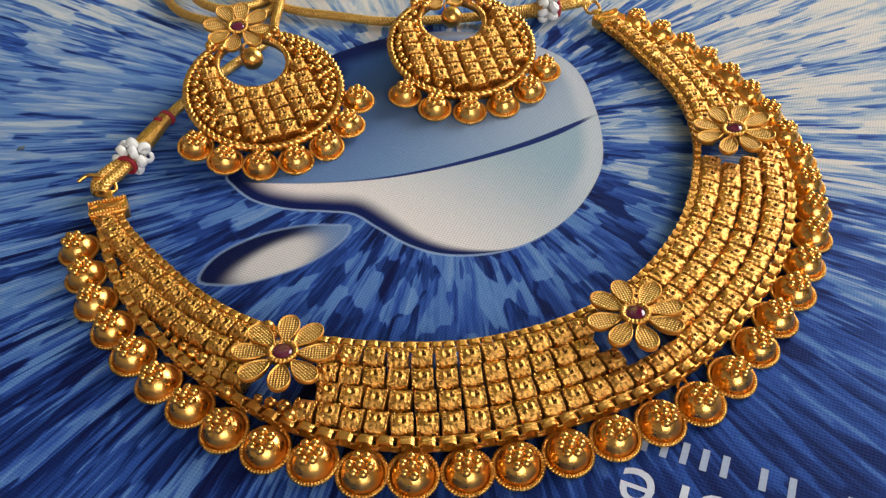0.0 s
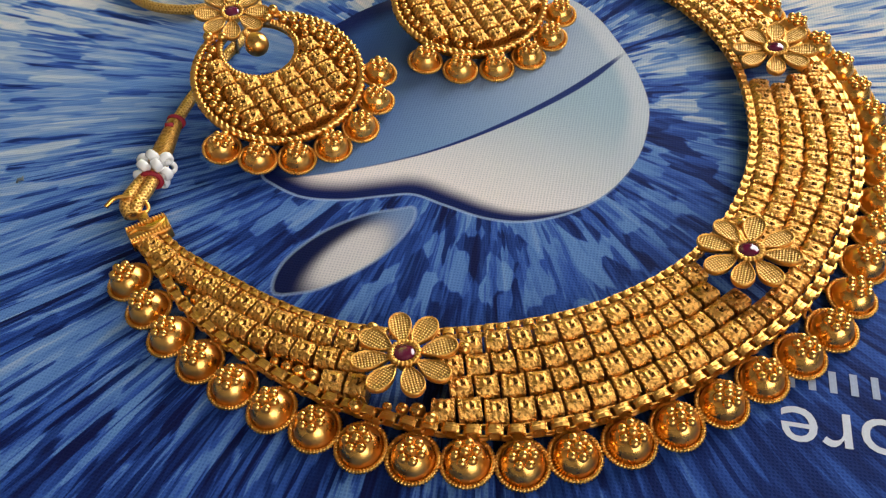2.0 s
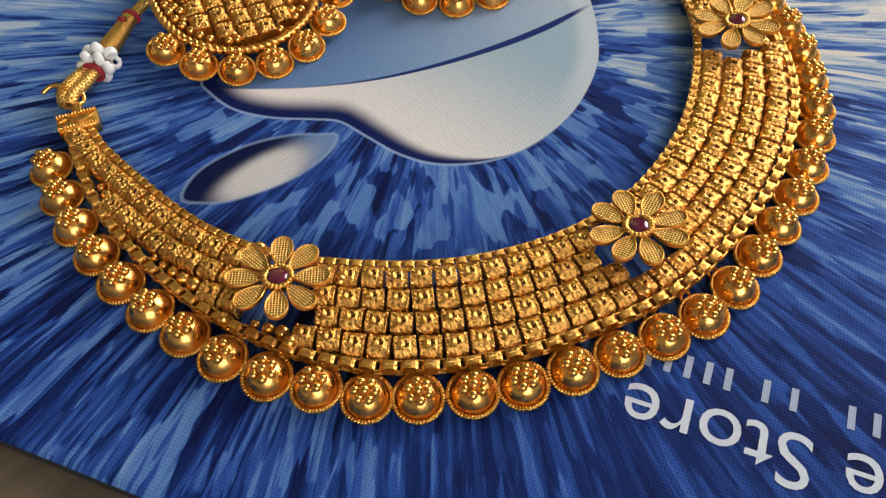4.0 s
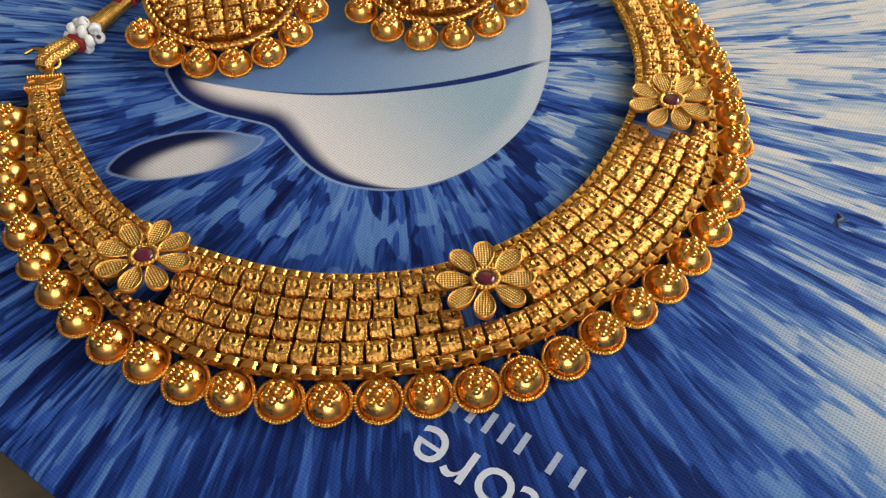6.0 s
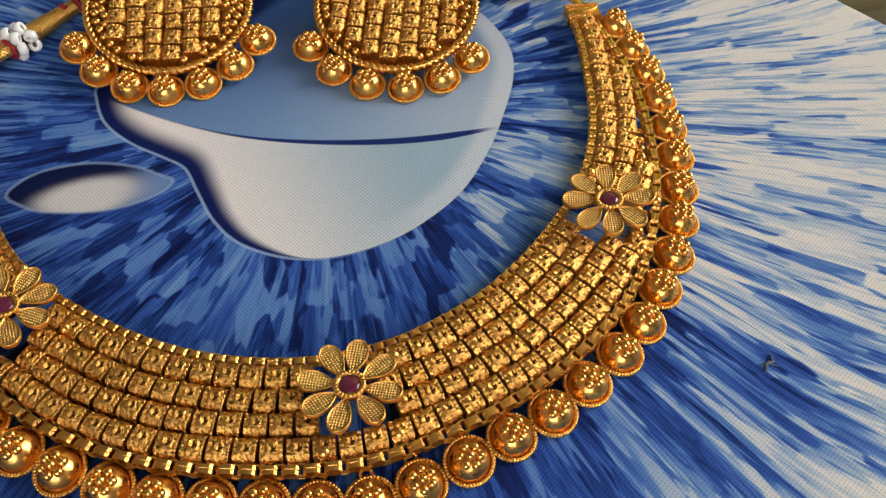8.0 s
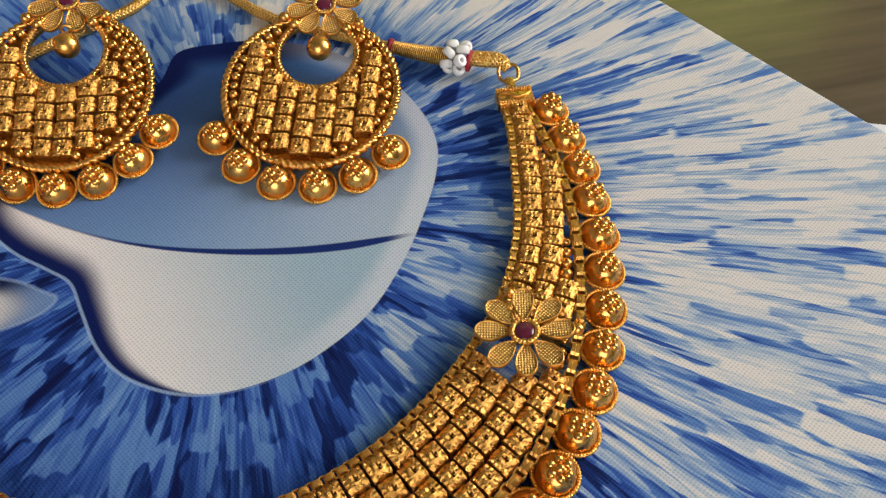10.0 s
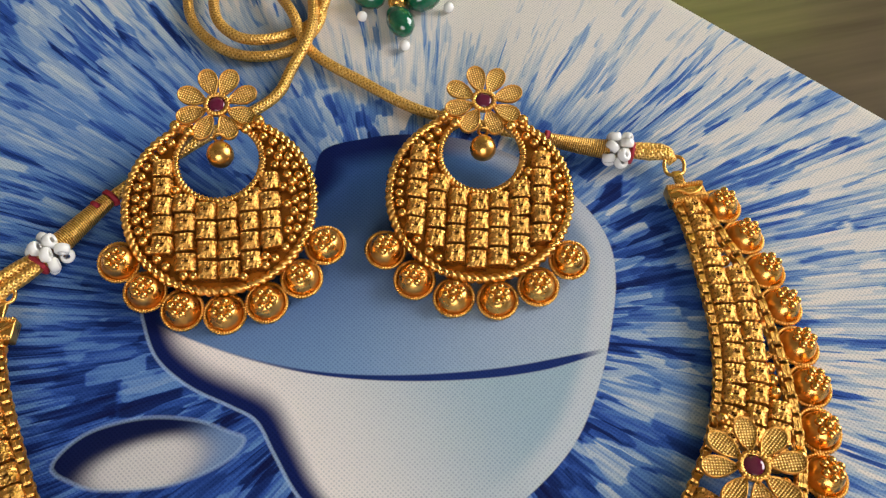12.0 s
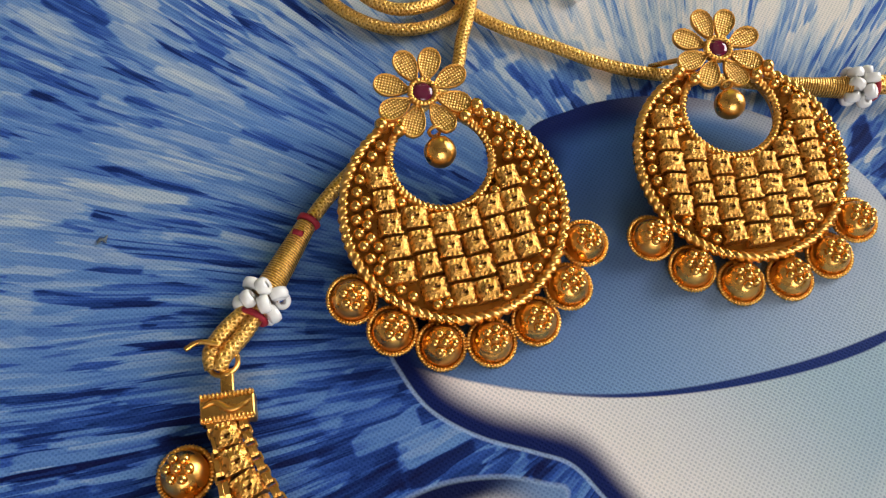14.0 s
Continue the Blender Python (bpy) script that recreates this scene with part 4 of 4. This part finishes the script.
    part("wrapped_end", wrapped([(-50.6, 89.4, 2.9), (-46, 93.8, 2.6), (-41.2, 98.4, 2.2)], 2.05, 1.45), WOUND_GOLD, nk)
    for side in (-1, 1):
        fold = [(60.9, 81.6 + 0.3 * side, 2.8), (60.0 + 0.2 * side, 83.3 + 0.5 * side, 3.5), (57.2 + 0.3 * side, 84.5 + 0.7 * side, 3.3), (54.0 + 0.2 * side, 86.0 + 0.4 * side, 2.9)]
        part("folded_cord", wrapped(fold, 1.05, 1.15), CORD_GOLD, nk, "folded braided gold thread")
    part("wrapped_end", wrapped([(50.4, 87.1, 2.8), (46, 89.2, 2.6), (40.5, 92.6, 2.2)], 1.9, 1.3), WOUND_GOLD, nk)
    part("hook_tail", sweep(spline([(-58.2, 84.2, 4.6), (-60.5, 85.6, 4.8), (-62.6, 85.6, 4.2)], 0.3)[0], 0.4, 6), GOLD, nk)
    tie = mesh_of("tie_bead", lathe([(0.5, 0.62), (0.85, 0.85), (1.2, 0.66), (1.36, 0.0), (1.2, -0.66), (0.85, -0.85), (0.5, -0.62), (0.45, 0.0), (0.5, 0.62)], 18), WHITE_GLASS)
    for cx, cy, turn in ((-51.0, 89.0, 43), (51.9, 86.6, -28)):
        for i in range(12):
            a = 2 * math.pi * (i % 6) / 6 + (0.5 if i > 5 else 0)
            c, s_ = math.cos(radians(turn)), math.sin(radians(turn))
            lx = (-1.25 if i < 6 else 1.25) + rnd.uniform(-0.25, 0.25)
            ly, lz = 2.35 * math.cos(a), 2.2 * math.sin(a)
            piece("tie_bead", tie, nk, at_mm(cx + c * lx - s_ * ly, cy + s_ * lx + c * ly, max(1.0, 3.0 + lz), rnd.uniform(0, 180), rnd.uniform(20, 90), 0), "milky white glass bead" if i == 0 else "")
        for lx in (-2.6,) if cx < 0 else (2.6,):
            c, s_ = math.cos(radians(turn)), math.sin(radians(turn))
            red = sweep([(0, 1.75 * math.cos(a), 1.75 * math.sin(a)) for a in np.linspace(0, 2 * math.pi, 19)[:-1]], 0.5, 8, 5, 3.0, closed=True)
            part("red_thread", red, RED_THREAD, nk, "dark red thread whipping").matrix_local = at_mm(cx + c * lx, cy + s_ * lx, 2.7, turn)
    for x, y, turn in ((-40.6, 99.0, 43), (39.9, 93.0, -30)):
        red = sweep([(0, 1.3 * math.cos(a), 1.3 * math.sin(a)) for a in np.linspace(0, 2 * math.pi, 19)[:-1]], 0.62, 8, 5, 3.0, closed=True)
        part("red_thread", red, RED_THREAD, nk, "dark red thread whipping").matrix_local = at_mm(x, y, 2.0, turn)
    stitch = sweep([(-43.4, 97.2, 3.9), (-42.3, 96.2, 3.9)], 0.5, 6)
    part("red_thread", stitch, RED_THREAD, nk, "dark red thread whipping")
    one = [(-41, 98.6, 2.0), (-34, 103.6, 1.6), (-22, 110, 1.4), (-9.1, 116.2, 1.4), (-4.0, 122.8, 2.0), (0.9, 129.5, 3.6), (3.2, 137, 3.4), (3.6, 146, 2.4), (-1, 156, 1.6),
           (-11, 161, 1.4), (-20, 156, 1.4), (-22, 147, 1.4), (-20.8, 139, 1.4), (-16, 131.6, 1.4), (-10, 128.4, 1.4), (-3.3, 128.6, 1.4), (1.5, 132.2, 1.4), (5.0, 138, 1.4), (6.0, 148, 1.4), (2, 166, 1.3)]
    two = [(40.2, 92.8, 2.0), (32, 98, 1.5), (21.5, 104.2, 1.4), (15.4, 109.2, 1.4), (9.1, 116.6, 1.4), (3.2, 123.4, 1.5), (0.0, 129.2, 1.8), (-1.0, 135.8, 3.8), (-2.8, 143, 3.4), (-6.5, 151, 3.0),
           (-12.5, 153, 3.4), (-16, 147, 3.4), (-16.5, 139, 3.4), (-13.2, 133.2, 3.2), (-8, 131.5, 2.8), (-2, 133.4, 1.6), (3.6, 136.6, 1.5), (7.6, 143, 3.4), (9, 154, 2.0), (8, 170, 1.3)]
    for cord in (one, two):
        p, _ = spline(cord, 0.5)
        part("cord", sweep(p, 1.12, 12), CORD_GOLD, nk, "braided gold thread cord")


necklace()


# ---- the earrings ----
def earring(m, drops, spread, turn, rows_shift, post_end):
    """A crescent earring. Local: origin in the disc's middle, y towards the flower."""
    er = thing("earring", "gold plated crescent earring with a ruby flower and domed drops", "earring", m, "pair of earrings")
    rnd = random.Random(drops)
    R, r, cy = 15.9, 7.5, 7.8
    # backing plate with the round hole
    bm = bmesh.new()
    n = 72
    loops = []
    for z in (0.15, -0.7):
        loops.append(([bm.verts.new((R * 0.985 * math.sin(a) * S, -R * 0.985 * math.cos(a) * S, z * S)) for a in np.linspace(-2.85, 2.85, n)],
                      [bm.verts.new((r * math.sin(a) * S, (cy - r * math.cos(a)) * S, z * S)) for a in np.linspace(-2.75, 2.75, n)]))
    (o0, i0), (o1, i1) = loops
    for k in range(n - 1):
        bm.faces.new((o0[k], o0[k + 1], i0[k + 1], i0[k]))
        bm.faces.new((o1[k + 1], o1[k], i1[k], i1[k + 1]))
        bm.faces.new((o0[k + 1], o0[k], o1[k], o1[k + 1]))
        bm.faces.new((i0[k], i0[k + 1], i1[k + 1], i1[k]))
    bm.faces.new((o0[0], i0[0], i1[0], o1[0]))
    bm.faces.new((i0[-1], o0[-1], o1[-1], i1[-1]))
    part("backing_plate", bm, DULL_SHADED_GOLD, er, "dull gold backing plate, shaded in its colour", False)
    arc = [(R * math.sin(a), -R * math.cos(a), 1.2) for a in np.linspace(-2.86, 2.86, 640)]
    part("rope_rim", sweep(arc, 0.88, 12, 2, 2.4, depth=0.45), GOLD, er)
    arc = [(r * math.sin(a), cy - r * math.cos(a), 1.1) for a in np.linspace(-2.75, 2.75, 280)]
    part("rope_rim", sweep(arc, 0.72, 12, 2, 4.0, depth=0.4), GOLD, er)
    # columns of square beads that start under the hole's edge
    taken = []
    for i in range(-4, 5):
        x = (i + rows_shift) * 3.62
        if abs(x) > R - 4.3:
            continue
        reach = math.sqrt((R - 1.7) ** 2 - x * x)
        y = cy - math.sqrt(max((r + 2.35) ** 2 - x * x, 0.0)) if abs(x) < r + 1.2 else min(6.8, reach - 1.2)
        while y > -reach + 0.7:
            mm_ = at_mm(x + rnd.uniform(-0.1, 0.1), y, 1.0 + rnd.uniform(-0.1, 0.15), 90 + rnd.uniform(-5, 5) + x * 0.5) @ pose(0, 0, 0, rnd.choice((0, 90, 180, 270)) + rnd.uniform(-6, 6))
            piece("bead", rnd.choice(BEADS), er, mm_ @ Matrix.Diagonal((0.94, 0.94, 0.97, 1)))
            taken.append((x, y))
            y -= 3.52
    balls = []
    for rad in np.arange(R - 1.75, 6.0, -0.45):
        for a in np.arange(-2.75, 2.76, 0.5 / rad):
            x, y = rad * math.sin(a), -rad * math.cos(a)
            if (math.hypot(x, y - cy) > r + 1.3 and all(max(abs(x - tx), abs(y - ty)) > 2.1 for tx, ty in taken)
                    and all(math.hypot(x - bx, y - by) > 1.52 for bx, by in balls)):
                piece("tiny_ball", TINY, er, at_mm(x, y, 1.5 + rnd.uniform(-0.1, 0.25)))
                balls.append((x, y))
    for x, y in ((-7.2, 14.6), (7.2, 14.6), (-5.0, 13.2), (5.0, 13.2)):
        piece("small_ball", BALL, er, at_mm(x, y, 2.2))
    flower(er, at_mm(0.0, 18.3, 1.5), 7.4, 8, turn, 0.46)
    hang = mesh_of("hanging_ball", ball_bm(2.4, 14, 20), GOLD)
    piece("hanging_ball", hang, er, at_mm(0.2, 9.0, 1.2))
    piece("loop", LOOP, er, at_mm(0.1, 12.0, 1.9, 0, 60))
    for k in range(drops):
        a = (k - (drops - 1) / 2) * spread
        x, y = 19.4 * math.sin(a), -19.4 * math.cos(a)
        pendant(er, at_mm(x, y, -0.1, math.degrees(a), rnd.uniform(-4, 4), rnd.uniform(-4, 4)), 0.9, rnd.uniform(0, 1))
        piece("loop", LOOP, er, at_mm(x * 0.845, y * 0.845, 0.0, math.degrees(a)))
    post = sweep([(0, 19, -0.4), post_end], 0.45, 8)
    part("stud_post", post, GOLD, er)
    return er



earring(pose(-21.4 * S, 89.7 * S, 5.9 * S, 14.5, 0, -8.6), 7, 0.365, 18, 0.35, (0, 19, -10.2))
earring(pose(22.8 * S, 81.2 * S, 4.9 * S, 12.0, 0, -18.0), 6, 0.385, 20, -0.05, (-7.5, 21.5, -8.0))


# ---- part of another piece of jewellery that lies behind ----
def tassel():
    ob = thing("bead_tassel", "emerald green glass drops tipped with white pearls", "jewellery")
    drop = mesh_of("green_drop", lathe([(0, 4.4), (1.0, 4.1), (2.2, 2.8), (2.9, 0.8), (3.0, -0.8), (2.4, -2.8), (1.2, -4.0), (0, -4.3)], 20), EMERALD)
    pearl = mesh_of("pearl", ball_bm(1.15, 9, 12), PEARL)
    for x, y, z, turn, size in ((20.3, 130.4, 2.7, 10, 0.95), (27.5, 136.8, 3.2, -60, 1.15), (15.6, 139.4, 2.5, 60, 0.85), (22.5, 141.5, 3.0, 20, 1.0)):
        piece("green_drop", drop, ob, at_mm(x, y, z, turn, -90) @ Matrix.Scale(size, 4))
    for x, y in ((19.9, 124.6), (31.9, 133.6), (20.4, 137.2), (13.2, 135.2)):
        piece("pearl", pearl, ob, at_mm(x, y, 1.3))
    cap = mesh_of("gold_cap", lathe([(0, 1.2), (1.2, 0.9), (1.9, 0.0), (2.0, -0.8), (0, -0.8)], 16), GOLD)
    for x, y, z in ((21.0, 135.2, 3.4), (24.0, 146.2, 2.0)):
        piece("gold_cap", cap, ob, at_mm(x, y, z, 0, 60))


tassel()
